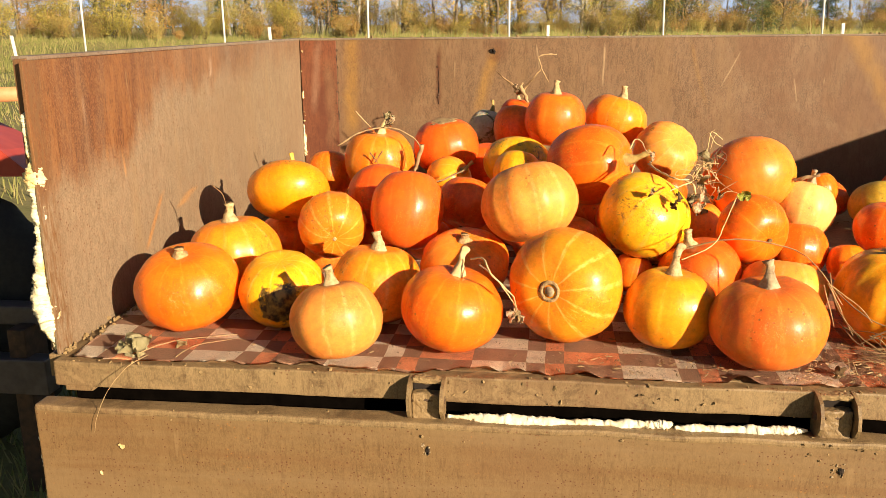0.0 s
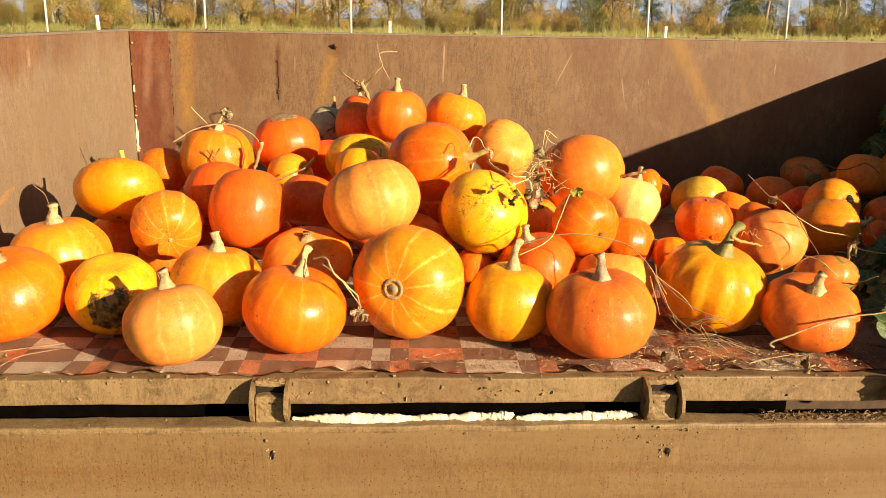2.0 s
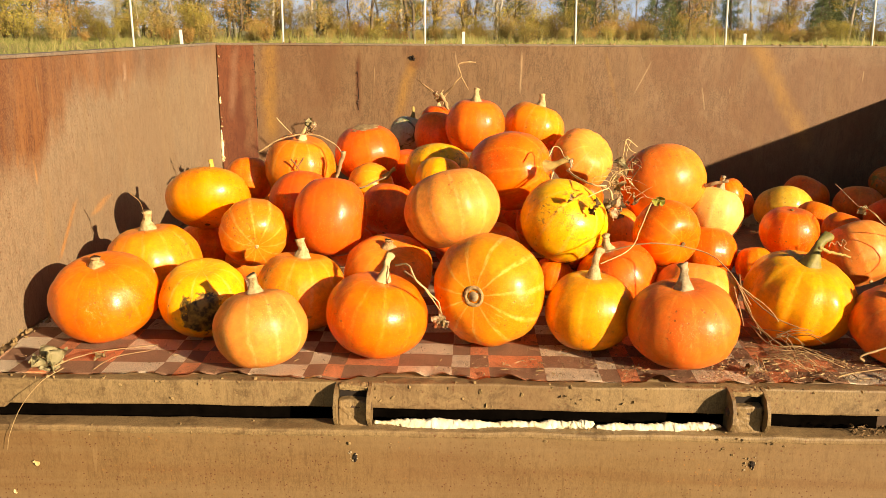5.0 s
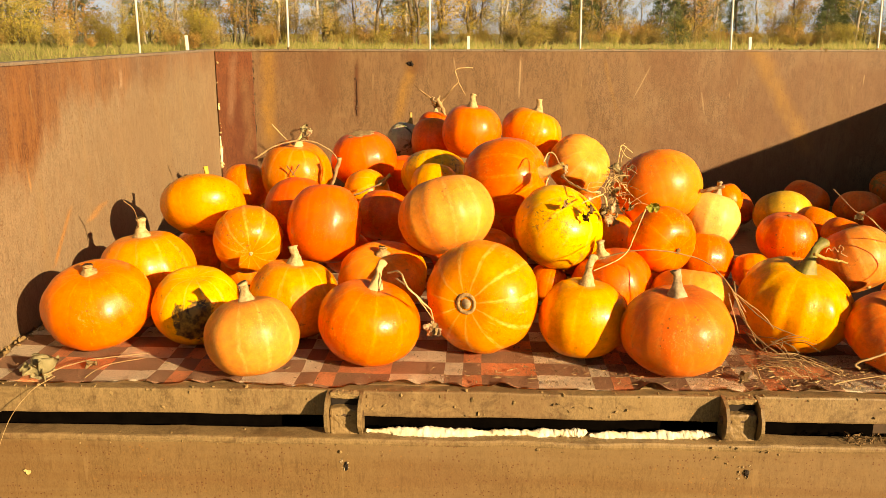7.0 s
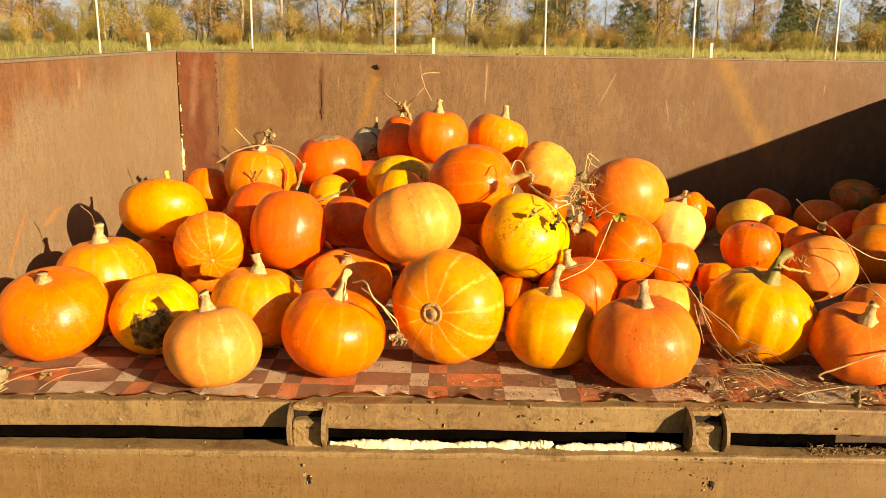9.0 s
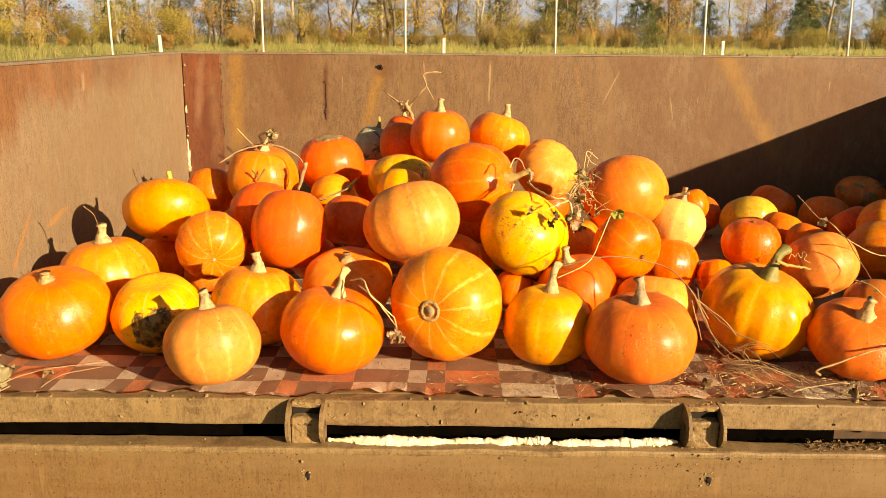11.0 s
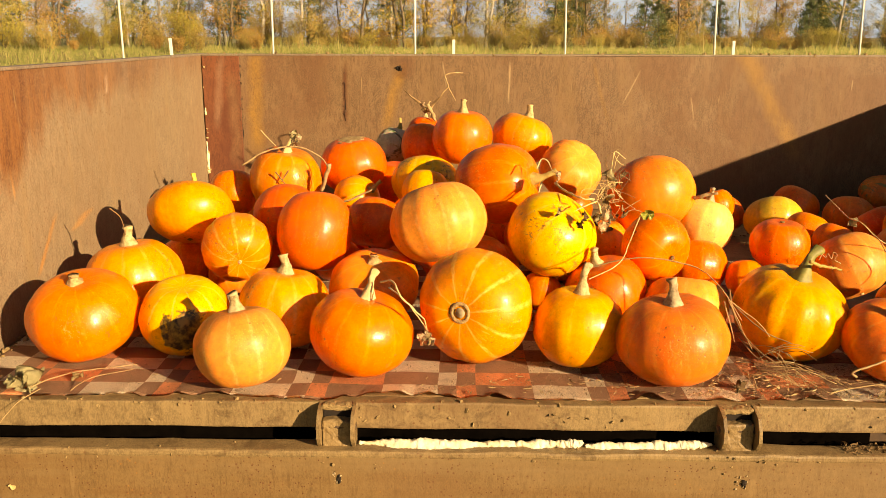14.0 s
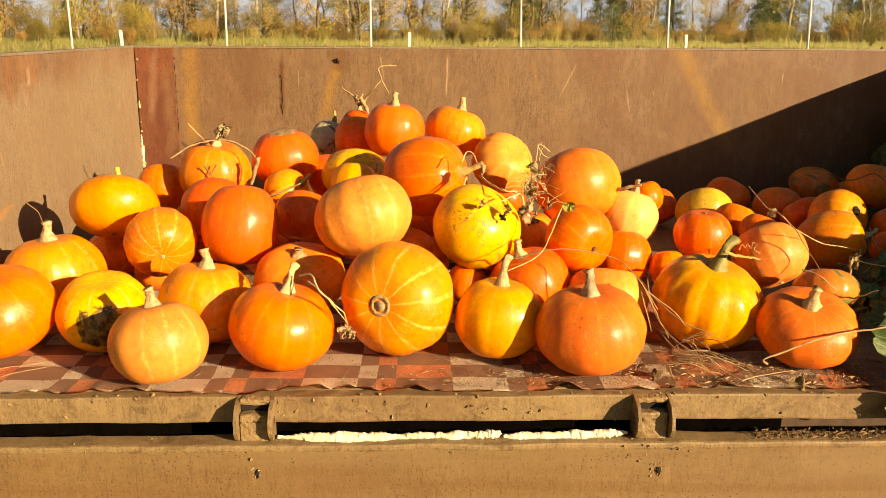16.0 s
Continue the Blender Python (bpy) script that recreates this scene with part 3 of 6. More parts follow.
def clods(name, lo, hi, count, size, material, label, parent, seed, flat=0.6):
    """Crumbs of dried mud or rust stuck to a face, joined into one part."""
    rnd = random.Random(seed)
    bm = bmesh.new()
    for _ in range(count):
        r = size * rnd.uniform(0.35, 1.0) ** 1.6
        m = Matrix.Translation([rnd.uniform(a, b) for a, b in zip(lo, hi)]) @ Euler([rnd.uniform(0, 6) for _ in "abc"]).to_matrix().to_4x4()
        bmesh.ops.create_icosphere(bm, subdivisions=1, radius=r, matrix=m @ Matrix.Diagonal((rnd.uniform(0.7, 1.8), 1, flat, 1)))
    lumpy(bm, size * 0.5, 160, seed)
    return tagged(on_wagon(name, bm, material, label, False, parent), kind="stuff")


clods("mud_crust", (0.0, -0.031, 1.094), (1.95, -0.022, 1.103), 170, 0.0035, M_MUD, "dried mud along the rail", rail, 11)
clods("mud_crust", (0.0, -0.033, 1.05), (1.95, -0.030, 1.095), 60, 0.004, M_MUD, "dried mud on the rail", rail, 12, 0.2)
clods("mud_crust", (-0.01, -0.078, 1.000), (LEN, -0.045, 1.026), 240, 0.003, M_MUD, "dried mud on the folded edge", drop_side, 13)
clods("mud_crust", (0.70, -0.080, 0.985), (0.86, -0.050, 1.024), 60, 0.0028, M_MUD, "dried mud under the hinge", drop_side, 14)
clods("mud_crust", (1.46, -0.080, 0.985), (1.60, -0.050, 1.024), 60, 0.0028, M_MUD, "dried mud under the hinge", drop_side, 15)
clods("mud_crust", (0.02, BACK - 0.001, TOP + 0.002), (LEN - 0.1, BACK + 0.03, TOP + 0.008), 90, 0.008, M_MUD, "clods along the top edge", back_wall, 16)
clods("mud_crust", (0.0, 0.0, BED + 0.002), (0.03, 1.2, BED + 0.012), 220, 0.007, M_MUD, "dried mud in the corner of the bed", end_wall, 17)
for x, z in ((0.155, 0.945), (0.108, 0.880)):
    clods("seed", (x - 0.003, -0.078, z - 0.003), (x + 0.003, -0.076, z + 0.003), 3, 0.006, M_STRAW, "pale seed stuck to the drop side", drop_side, int(z * 100))
clods("foam_crumbs", (0.004, BACK - 0.012, 1.22), (0.012, BACK - 0.006, 1.66), 12, 0.006, M_STEM, "crumbs of yellow foam in the corner", end_wall, 23)
clods("rust_flakes", (0.141, BACK - 0.006, 1.36), (0.153, BACK - 0.002, 1.66), 26, 0.0055, M_DARK, "rust flakes along the open seam", back_wall, 24, 0.3)
clods("rust_flakes", (0.548, BACK - 0.004, 1.45), (0.558, BACK - 0.001, 1.66), 16, 0.0045, M_DARK, "rust flakes along the open seam", back_wall, 25, 0.3)
clods("mud_crust", (0.765, -0.0765, 0.955), (0.787, -0.0755, 0.982), 16, 0.0030, M_STEM_GREY, "flaking mud round a hole", drop_side, 18)
clods("mud_crust", (1.518, -0.0765, 0.955), (1.540, -0.0755, 0.982), 20, 0.0030, M_STEM_GREY, "flaking mud round a hole", drop_side, 19)


def dark_hole(name, at, normal, rx, rz, label, parent):
    """A torn hole: a thin ragged blob, the shade inside put into its black."""
    bm = bmesh.new()
    m = Matrix.Translation(at) @ Vector(normal).to_track_quat("Z", "Y").to_matrix().to_4x4()
    bmesh.ops.create_uvsphere(bm, u_segments=16, v_segments=8, radius=1.0, matrix=m @ Matrix.Diagonal((rx, rz, 0.0025, 1)))
    lumpy(bm, rx * 0.5, 140, at[0])
    lumpy(bm, rx * 0.6, 420, at[0])
    return on_wagon(name, bm, M_HOLE, label, True, parent)


dark_hole("hole", (0.765, BACK - 0.0015, 1.651), (0, -1, 0), 0.011, 0.008, "small round hole", back_wall)
dark_hole("hole", (0.779, -0.0765, 0.966), (0, -1, 0), 0.0035, 0.010, "torn hole", drop_side)
dark_hole("hole", (1.534, -0.0765, 0.966), (0, -1, 0), 0.004, 0.008, "torn hole", drop_side)
for x, z0, z1 in ((0.147, 1.36, 1.66), (0.553, 1.45, 1.60)):
    bm = bmesh.new()
    line = [(x + 0.003 * noise.noise((z * 40, x, 0)), BACK - 0.0005, z) for z in np.linspace(z0, z1, 24)]
    tube(bm, line, [0.0008 + 0.0066 * max(0.0, noise.noise((p[2] * 31, x * 9, 2))) for p in line], 6)
    on_wagon("crack", bm, M_HOLE, "dark open seam", True, back_wall)


# ---- checked blanket ----
def blanket_material():
    k = Mat("checked_wool", 0.95)
    x, y, _ = k.split(k.c.outputs["Object"])
    # two wide and two narrow columns to a repeat of 0.292 m, in rows of 0.066 m
    sway = k.op("MULTIPLY", k.op("SUBTRACT", k.noise(6, 2), 0.5), 0.012)
    u = k.op("MULTIPLY", k.op("FRACT", k.op("DIVIDE", k.op("ADD", k.op("ADD", x, sway), 0.131), 0.292)), 0.292)
    i = k.op("ADD", k.op("ADD", k.op("GREATER_THAN", u, 0.1085), k.op("GREATER_THAN", u, 0.217)), k.op("GREATER_THAN", u, 0.2545))
    narrow = k.op("GREATER_THAN", u, 0.217)
    j = k.op("FLOOR", k.op("DIVIDE", k.op("ADD", k.op("ADD", y, sway), 0.612), 0.066))
    check = k.op("FLOORED_MODULO", k.op("ADD", k.op("ADD", i, j), 1.0), 2.0)
    odd = k.op("FLOORED_MODULO", j, 2.0)
    salmon = k.op("SUBTRACT", 1.0, k.op("ABSOLUTE", k.op("SUBTRACT", narrow, odd)))
    light = k.mix(salmon, (0.94, 0.80, 0.63), (0.94, 0.38, 0.19))
    c = k.mix(check, (0.47, 0.265, 0.17), light)
    weave = k.noise(420, 2)
    c = k.hue(c, k.ramp(weave, 0.3, 0.7, 0.72, 1.2))
    soil = k.noise(30, 6, 0.75)
    right = k.ramp(x, 0.6, 1.7, 0, 0.22)
    c = k.mix(k.op("MULTIPLY", k.ramp(soil, 0.47, 0.62), k.op("ADD", right, 0.14)), c, (0.15, 0.09, 0.045))
    fleck = k.op("MULTIPLY", k.ramp(k.cells(210), 0.30, 0.18), k.ramp(k.noise(12, 3), 0.42, 0.62, 0.08, 0.55))
    c = k.mix(fleck, c, (0.19, 0.105, 0.06))
    k.bump(weave, 0.6, 0.002)
    return k.done(c)


def cloth(u, v):
    x = 0.035 + 1.93 * u - 0.03 * min(1, v * 3)
    y = -0.016 + 1.05 * v
    wave = noise.noise((x * 9, 3.1, 0)) + 0.6 * noise.noise((x * 27, 1.7, 0))
    edge = max(0.0, 1 - v / 0.05)
    y += edge * (0.022 * noise.noise((x * 5, 8, 0)) + 0.010 * wave)
    z = BED + 0.0035 + 0.0025 * (noise.noise((x * 14, y * 14, 5)) + 0.6) + edge * max(0, 0.019 * wave)
    return (x, y, z)


bm = bmesh.new()
sheet(bm, 240, 90, cloth)
bmesh.ops.solidify(bm, geom=bm.faces[:], thickness=0.003)
tagged(mesh_object("blanket", bm, blanket_material(), True), "worn wool blanket with brown, salmon and pink checks", "blanket")


# ---- pumpkins ----
def stem_part(kind, parent, a, b):
    """The stem, in the pumpkin's own frame with z along its axis."""
    z = b * 0.9
    bm = bmesh.new()
    k = a / 0.1
    if kind in ("cone", "grey", "hook", "green", "thick", "tip", "dry", "stub"):
        h = {"cone": 0.038, "grey": 0.042, "hook": 0.055, "green": 0.046, "thick": 0.055, "tip": 0.03, "dry": 0.04, "stub": 0.014}[kind] * k
        r = {"cone": 0.0125, "grey": 0.0115, "hook": 0.0115, "green": 0.0125, "thick": 0.0105, "tip": 0.008, "dry": 0.0095, "stub": 0.012}[kind] * k
        lean = {"cone": 0.15, "grey": -0.15, "hook": 0.5, "green": 0.8, "thick": 0.25, "tip": 0.1, "dry": 0.85, "stub": 0.1}[kind]
        line = smooth_line([(0, 0, z - 0.01), (lean * h * 0.12, 0, z + h * 0.35), (lean * h * 0.45, 0.1 * h, z + h * 0.75), (lean * h, 0.15 * h, z + h)], 4)
        n = len(line)
        radii = [r * (2.0 - 1.35 * min(1, 2.4 * i / n) ** 0.7 + 0.25 * max(0, i / n - 0.7) / 0.3) for i in range(n)]
        tube(bm, line, radii, 15)
        for v in bm.verts:
            ang = math.atan2(v.co.y, v.co.x)
            v.co.x *= 1 + 0.12 * math.cos(5 * ang)
            v.co.y *= 1 + 0.12 * math.cos(5 * ang)
        lumpy(bm, 0.0018 * k, 90, a * 70)
        lumpy(bm, 0.0013 * k, 260, a * 90)
        mat = {"grey": M_STEM_GREY, "green": M_STEM_GREEN, "tip": M_STEM_YELLOW, "thick": M_STEM_OLIVE, "stub": M_CORK, "dry": M_STRAW}.get(kind, M_STEM)
        part("stem", bm, mat, parent, "", True)
    elif kind == "scar":
        ring = [(0.0150 * k * math.cos(t), 0.0150 * k * math.sin(t), z - 0.004) for t in (2 * math.pi * i / 40 for i in range(41))]
        tube(bm, ring, 0.0038 * k, 8, False)
        part("stem_scar", lumpy(bm, 0.0011, 300), M_CORK, parent, "pale corky ring where the stem broke off", True)
        bm = bmesh.new()
        bmesh.ops.create_cone(bm, cap_ends=True, segments=20, radius1=0.010 * k, radius2=0.007 * k, depth=0.008, matrix=Matrix.Translation((0, 0, z - 0.003)))
        part("stem_core", lumpy(bm, 0.002, 150), M_STEM_GREY, parent, "grey-green broken stem core", True)
        bm = bmesh.new()
        bmesh.ops.create_circle(bm, cap_ends=True, segments=28, radius=0.021 * k, matrix=Matrix.Translation((0, 0, z - 0.0035)))
        part("scar_hollow", lumpy(bm, 0.0012, 120), M_SCAB, parent, "dark hollow inside the ring", True)
    elif kind in ("dot", "hole"):
        r = 0.007 * k if kind == "dot" else 0.017 * k
        bmesh.ops.create_uvsphere(bm, u_segments=12, v_segments=8, radius=r, matrix=Matrix.Translation((0, 0, z + 0.001)) @ Matrix.Diagonal((1, 1, 0.55 if kind == "dot" else 0.25, 1)))
        part("stem_scar", lumpy(bm, 0.002, 90, 3), M_SCAB if kind == "dot" else M_HOLE, parent, "dark sunken stem scar", True)
    elif kind == "scab":
        bmesh.ops.create_uvsphere(bm, u_segments=24, v_segments=10, radius=0.05 * k, matrix=Matrix.Translation((0, 0, z - 0.003)) @ Matrix.Diagonal((1, 0.85, 0.10, 1)))
        part("scab", lumpy(bm, 0.005, 60, 2), M_CORK, parent, "brown corky patch", True)


def pumpkin(label, style, at, a, b, axis, rib, stem, patch=None):
    """a: radius across, b: half height along the axis, which runs to the stem."""
    seed = at[0] * 31.7 + at[1] * 17.3
    q = Vector(axis).normalized().to_track_quat("Z", "Y")
    ob = thing("pumpkin", at, label, "pumpkin", "pumpkins on the wagon")
    ob.rotation_mode = "QUATERNION"
    ob.rotation_quaternion = q @ Euler((0, 0, seed % 6.28)).to_quaternion() if stem in ("none", "scar", "scab") else q
    nu, nv, ribs = 44, 26, 10 + int(seed) % 4
    bm = bmesh.new()
    uv = bm.loops.layers.uv.new("uv")
    rows = []
    for j in range(nv + 1):
        f = math.pi * j / nv
        row = []
        for i in range(nu):
            t = 2 * math.pi * i / nu
            s = max(0.0, math.sin(f))
            rr = a * (s ** 0.86) * (1 + rib * (abs(math.sin(ribs * t / 2)) * 2 - 1.2) * s)
            z = b * math.cos(f) * (1 - 0.13 * math.exp(-((f / 0.34) ** 2)) - 0.10 * math.exp(-(((math.pi - f) / 0.34) ** 2)))
            p = Vector((rr * math.cos(t), rr * math.sin(t), z))
            p *= 1 + 0.045 * noise.noise(p * 9 + Vector((seed, 0, 0))) + 0.016 * noise.noise(p * 28 + Vector((0, seed, 0)))
            row.append(bm.verts.new(p) if 0 < j < nv or i == 0 else row[0])
        rows.append(row)
    for j in range(nv):
        for i in range(nu):
            k = (i + 1) % nu
            vs = [rows[j][i], rows[j + 1][i], rows[j + 1][k], rows[j][k]]
            us = [(i / nu, j / nv), (i / nu, (j + 1) / nv), ((i + 1) / nu, (j + 1) / nv), ((i + 1) / nu, j / nv)]
            keep = [n for n in range(4) if vs[n] not in vs[:n]]
            face = bm.faces.new([vs[n] for n in keep])
            for loop, n in zip(face.loops, keep):
                loop[uv].uv = us[n]
    rind = RIND[style]
    if patch:
        spot = ob.rotation_quaternion.inverted() @ Vector(patch)
        rind = pumpkin_material("rotting_rind", (0.86, 0.44, 0.014), (0.85, 0.34, 0.012), (0.88, 0.60, 0.15), 0.6, patch=tuple(spot))
    part("body", bm, rind, ob, "yellow rind with a brown rotten patch" if patch else "", True)
    bm = bmesh.new()
    bmesh.ops.create_uvsphere(bm, u_segments=10, v_segments=6, radius=0.06 * a, matrix=Matrix.Translation((0, 0, -b * 0.895)) @ Matrix.Diagonal((1, 1, 0.5, 1)))
    part("blossom_scar", lumpy(bm, 0.02 * a, 90, seed), M_SCAB if seed % 2 < 0.8 else M_STEM, ob, "", True)
    stem_part(stem, ob, a, b)
    return ob


pumpkin("bright orange pumpkin with a pale cut stub on the checked blanket", "orange", (0.204, 0.196, 1.198), 0.114, 0.089, (-0.05, -0.29, 0.96), 0.012, "stub")
pumpkin("deep yellow pumpkin on the checked blanket", "yellow", (0.412, 0.222, 1.189), 0.095, 0.081, (0.05, -0.24, 0.97), 0.020, "none", patch=(0.02, -0.085, -0.012))
pumpkin("pale orange pumpkin with a pale stem on the checked blanket", "pale", (0.580, 0.034, 1.188), 0.093, 0.080, (-0.12, 0.10, 0.99), 0.010, "cone")
pumpkin("golden orange pumpkin with a pale stem on the checked blanket", "gold", (0.621, 0.247, 1.197), 0.100, 0.090, (0.08, 0.05, 1.00), 0.020, "cone")
pumpkin("bright orange pumpkin with a dried stem on the checked blanket", "orange", (0.804, 0.111, 1.193), 0.105, 0.085, (0.20, -0.05, 0.98), 0.012, "dry")
pumpkin("striped yellow-orange pumpkin with a corky scar on the checked blanket", "striped", (1.037, 0.181, 1.227), 0.120, 0.103, (-0.36, -0.92, 0.12), 0.012, "scar")
pumpkin("deep yellow pumpkin with a bent stem on the checked blanket", "yellow", (1.248, 0.158, 1.192), 0.092, 0.084, (0.05, -0.05, 1.00), 0.012, "hook")
pumpkin("dull rust-orange pumpkin with a grey dried stem on the checked blanket", "rust", (1.423, 0.077, 1.194), 0.110, 0.087, (-0.06, -0.10, 0.99), 0.012, "grey")
pumpkin("deep yellow pumpkin with a green curved stem on the checked blanket", "yellow", (1.709, 0.233, 1.203), 0.116, 0.094, (0.12, -0.19, 0.97), 0.050, "green")
pumpkin("dull rust-orange pumpkin with a pale stem on the checked blanket", "rust", (1.879, 0.118, 1.181), 0.101, 0.068, (-0.09, -0.37, 0.92), 0.015, "cone")
pumpkin("golden orange pumpkin with a pale stem on the checked blanket", "gold", (0.225, 0.440, 1.205), 0.111, 0.098, (-0.10, 0.00, 1.00), 0.030, "cone")
pumpkin("glossy amber-yellow pumpkin with a yellow stem tip in the heap", "amber", (0.315, 0.620, 1.332), 0.109, 0.078, (0.00, 0.45, 0.89), 0.012, "tip")
pumpkin("striped yellow-orange pumpkin in the heap", "striped", (0.464, 0.480, 1.275), 0.086, 0.074, (-0.30, 0.90, 0.30), 0.020, "none")
pumpkin("red-orange pumpkin in the heap", "red", (0.649, 0.500, 1.310), 0.092, 0.103, (0.05, 0.33, 0.94), 0.008, "none")
pumpkin("red-orange pumpkin in the heap", "red", (0.531, 0.750, 1.297), 0.088, 0.086, (0.00, 0.45, 0.89), 0.012, "none")
pumpkin("golden orange pumpkin with a dried stem in the heap", "gold", (0.493, 0.950, 1.363), 0.104, 0.099, (0.10, -0.20, 0.98), 0.015, "dry")
pumpkin("red-orange pumpkin with a brown corky top in the heap", "red", (0.681, 1.050, 1.396), 0.099, 0.086, (-0.10, -0.10, 0.99), 0.020, "scab")
pumpkin("bright orange pumpkin in the heap", "orange", (0.324, 1.000, 1.314), 0.070, 0.073, (0.00, 0.29, 0.96), 0.020, "none")
pumpkin("red-orange pumpkin in the heap", "red", (0.779, 0.680, 1.294), 0.078, 0.072, (0.18, 0.37, 0.91), 0.012, "none")
pumpkin("golden orange pumpkin with a long dried stem in the heap", "gold", (0.713, 0.850, 1.327), 0.068, 0.060, (0.75, -0.35, 0.55), 0.020, "thick")
pumpkin("pale orange pumpkin in the heap", "pale", (0.954, 0.420, 1.353), 0.112, 0.092, (-0.23, 0.32, 0.92), 0.030, "none")
pumpkin("yellow mottled pumpkin in the heap", "mottled", (0.905, 0.850, 1.378), 0.094, 0.072, (0.00, 0.37, 0.93), 0.020, "none")
pumpkin("deep yellow pumpkin in the heap", "yellow", (0.911, 0.720, 1.373), 0.063, 0.060, (0.10, 0.29, 0.95), 0.020, "none")
pumpkin("bright orange pumpkin with a thick stem in the heap", "orange", (1.100, 0.650, 1.406), 0.102, 0.109, (0.90, -0.40, 0.20), 0.010, "thick")
pumpkin("red-orange pumpkin with a pale stem in the heap", "red", (1.007, 1.050, 1.480), 0.089, 0.084, (0.05, -0.05, 1.00), 0.015, "cone")
pumpkin("golden orange pumpkin with a pale stem in the heap", "gold", (1.195, 1.150, 1.465), 0.096, 0.075, (0.29, 0.10, 0.95), 0.012, "cone")
pumpkin("red-orange pumpkin in the heap", "red", (0.881, 1.200, 1.435), 0.067, 0.076, (0.00, 0.20, 0.98), 0.010, "none")
pumpkin("red-orange pumpkin with a bent stem in the heap", "red", (0.885, 1.300, 1.471), 0.056, 0.046, (0.10, 0.20, 0.98), 0.010, "hook")
pumpkin("grey-green pumpkin with a thick stem in the heap", "greygreen", (0.783, 1.350, 1.417), 0.063, 0.063, (0.28, 0.19, 0.94), 0.020, "thick")
pumpkin("pale orange pumpkin in the heap", "pale", (1.330, 1.000, 1.388), 0.092, 0.079, (0.43, -0.64, 0.64), 0.030, "none")
pumpkin("yellow mottled pumpkin with brown scabs in the heap", "mottled", (1.216, 0.420, 1.327), 0.104, 0.090, (0.51, -0.30, 0.81), 0.010, "none")
pumpkin("dull rust-orange pumpkin in the heap", "rust", (1.492, 0.650, 1.381), 0.113, 0.096, (-0.21, 0.52, 0.83), 0.010, "none")
pumpkin("bright orange pumpkin with a small stem mark in the heap", "orange", (1.459, 0.420, 1.296), 0.081, 0.070, (0.40, -0.91, -0.14), 0.008, "dot")
pumpkin("cream-coloured pumpkin with a grey dried stem in the heap", "cream", (1.629, 0.650, 1.300), 0.076, 0.074, (0.24, 0.10, 0.97), 0.015, "grey")
pumpkin("bright orange pumpkin in the heap", "orange", (1.593, 0.550, 1.220), 0.074, 0.071, (0.10, 0.20, 0.98), 0.020, "none")
pumpkin("red-orange pumpkin with a pale stem in the heap", "red", (1.335, 0.350, 1.214), 0.092, 0.076, (-0.37, -0.09, 0.92), 0.020, "cone")
pumpkin("pale orange pumpkin on the checked blanket", "pale", (1.504, 0.300, 1.195), 0.092, 0.066, (0.10, 0.29, 0.95), 0.015, "none")
pumpkin("dull rust-orange pumpkin with a pale stem in the heap", "rust", (0.805, 0.400, 1.208), 0.105, 0.073, (0.00, -0.33, 0.94), 0.015, "stub")
pumpkin("bright orange pumpkin in the heap", "orange", (1.192, 0.400, 1.193), 0.047, 0.047, (0.26, 0.12, 0.96), 0.015, "none")
pumpkin("dull rust-orange pumpkin in the heap", "rust", (1.369, 0.600, 1.263), 0.063, 0.063, (-0.02, -0.01, 1.00), 0.015, "none")
pumpkin("dull rust-orange pumpkin in the heap", "rust", (1.046, 0.550, 1.232), 0.078, 0.062, (-0.01, -0.02, 1.00), 0.015, "none")
pumpkin("bright orange pumpkin on the checked blanket", "orange", (0.267, 0.698, 1.178), 0.071, 0.071, (-0.22, 0.44, 0.87), 0.015, "none")
pumpkin("red-orange pumpkin in the heap", "red", (0.802, 1.100, 1.330), 0.062, 0.071, (-0.00, -0.17, 0.99), 0.015, "none")
pumpkin("bright orange pumpkin in the heap", "orange", (1.768, 1.000, 1.286), 0.049, 0.049, (-0.23, 0.21, 0.95), 0.015, "none")
pumpkin("greenish yellow pumpkin on the checked blanket", "yellowgreen", (2.039, 1.278, 1.186), 0.094, 0.072, (0.00, 0.51, 0.86), 0.010, "none")
pumpkin("red-orange pumpkin on the checked blanket", "red", (1.923, 1.417, 1.171), 0.065, 0.063, (-0.37, 0.44, 0.82), 0.015, "none")
pumpkin("red-orange pumpkin on the wagon bed", "red", (2.214, 1.545, 1.180), 0.083, 0.070, (0.44, 0.11, 0.89), 0.015, "none")
pumpkin("bright orange pumpkin with a small stem mark in the heap", "orange", (1.804, 0.580, 1.268), 0.072, 0.064, (0.00, -0.10, 1.00), 0.010, "dot")
pumpkin("pale orange pumpkin in the heap", "pale", (1.970, 0.550, 1.220), 0.092, 0.083, (-0.30, 0.51, 0.81), 0.020, "none")
pumpkin("golden orange pumpkin with a dried stem on the wagon bed", "gold", (2.240, 0.783, 1.203), 0.083, 0.095, (0.89, -0.38, 0.25), 0.010, "dry")
pumpkin("golden orange pumpkin with a dark rotten hole on the wagon bed", "gold", (2.384, 1.050, 1.212), 0.086, 0.080, (0.36, -0.82, 0.45), 0.010, "hole")
pumpkin("bright orange pumpkin in the heap", "orange", (2.541, 1.000, 1.190), 0.070, 0.060, (-0.19, -0.28, 0.94), 0.020, "none")
pumpkin("dull rust-orange pumpkin on the wagon bed", "rust", (2.338, 1.400, 1.177), 0.082, 0.067, (0.09, 0.37, 0.92), 0.015, "none")
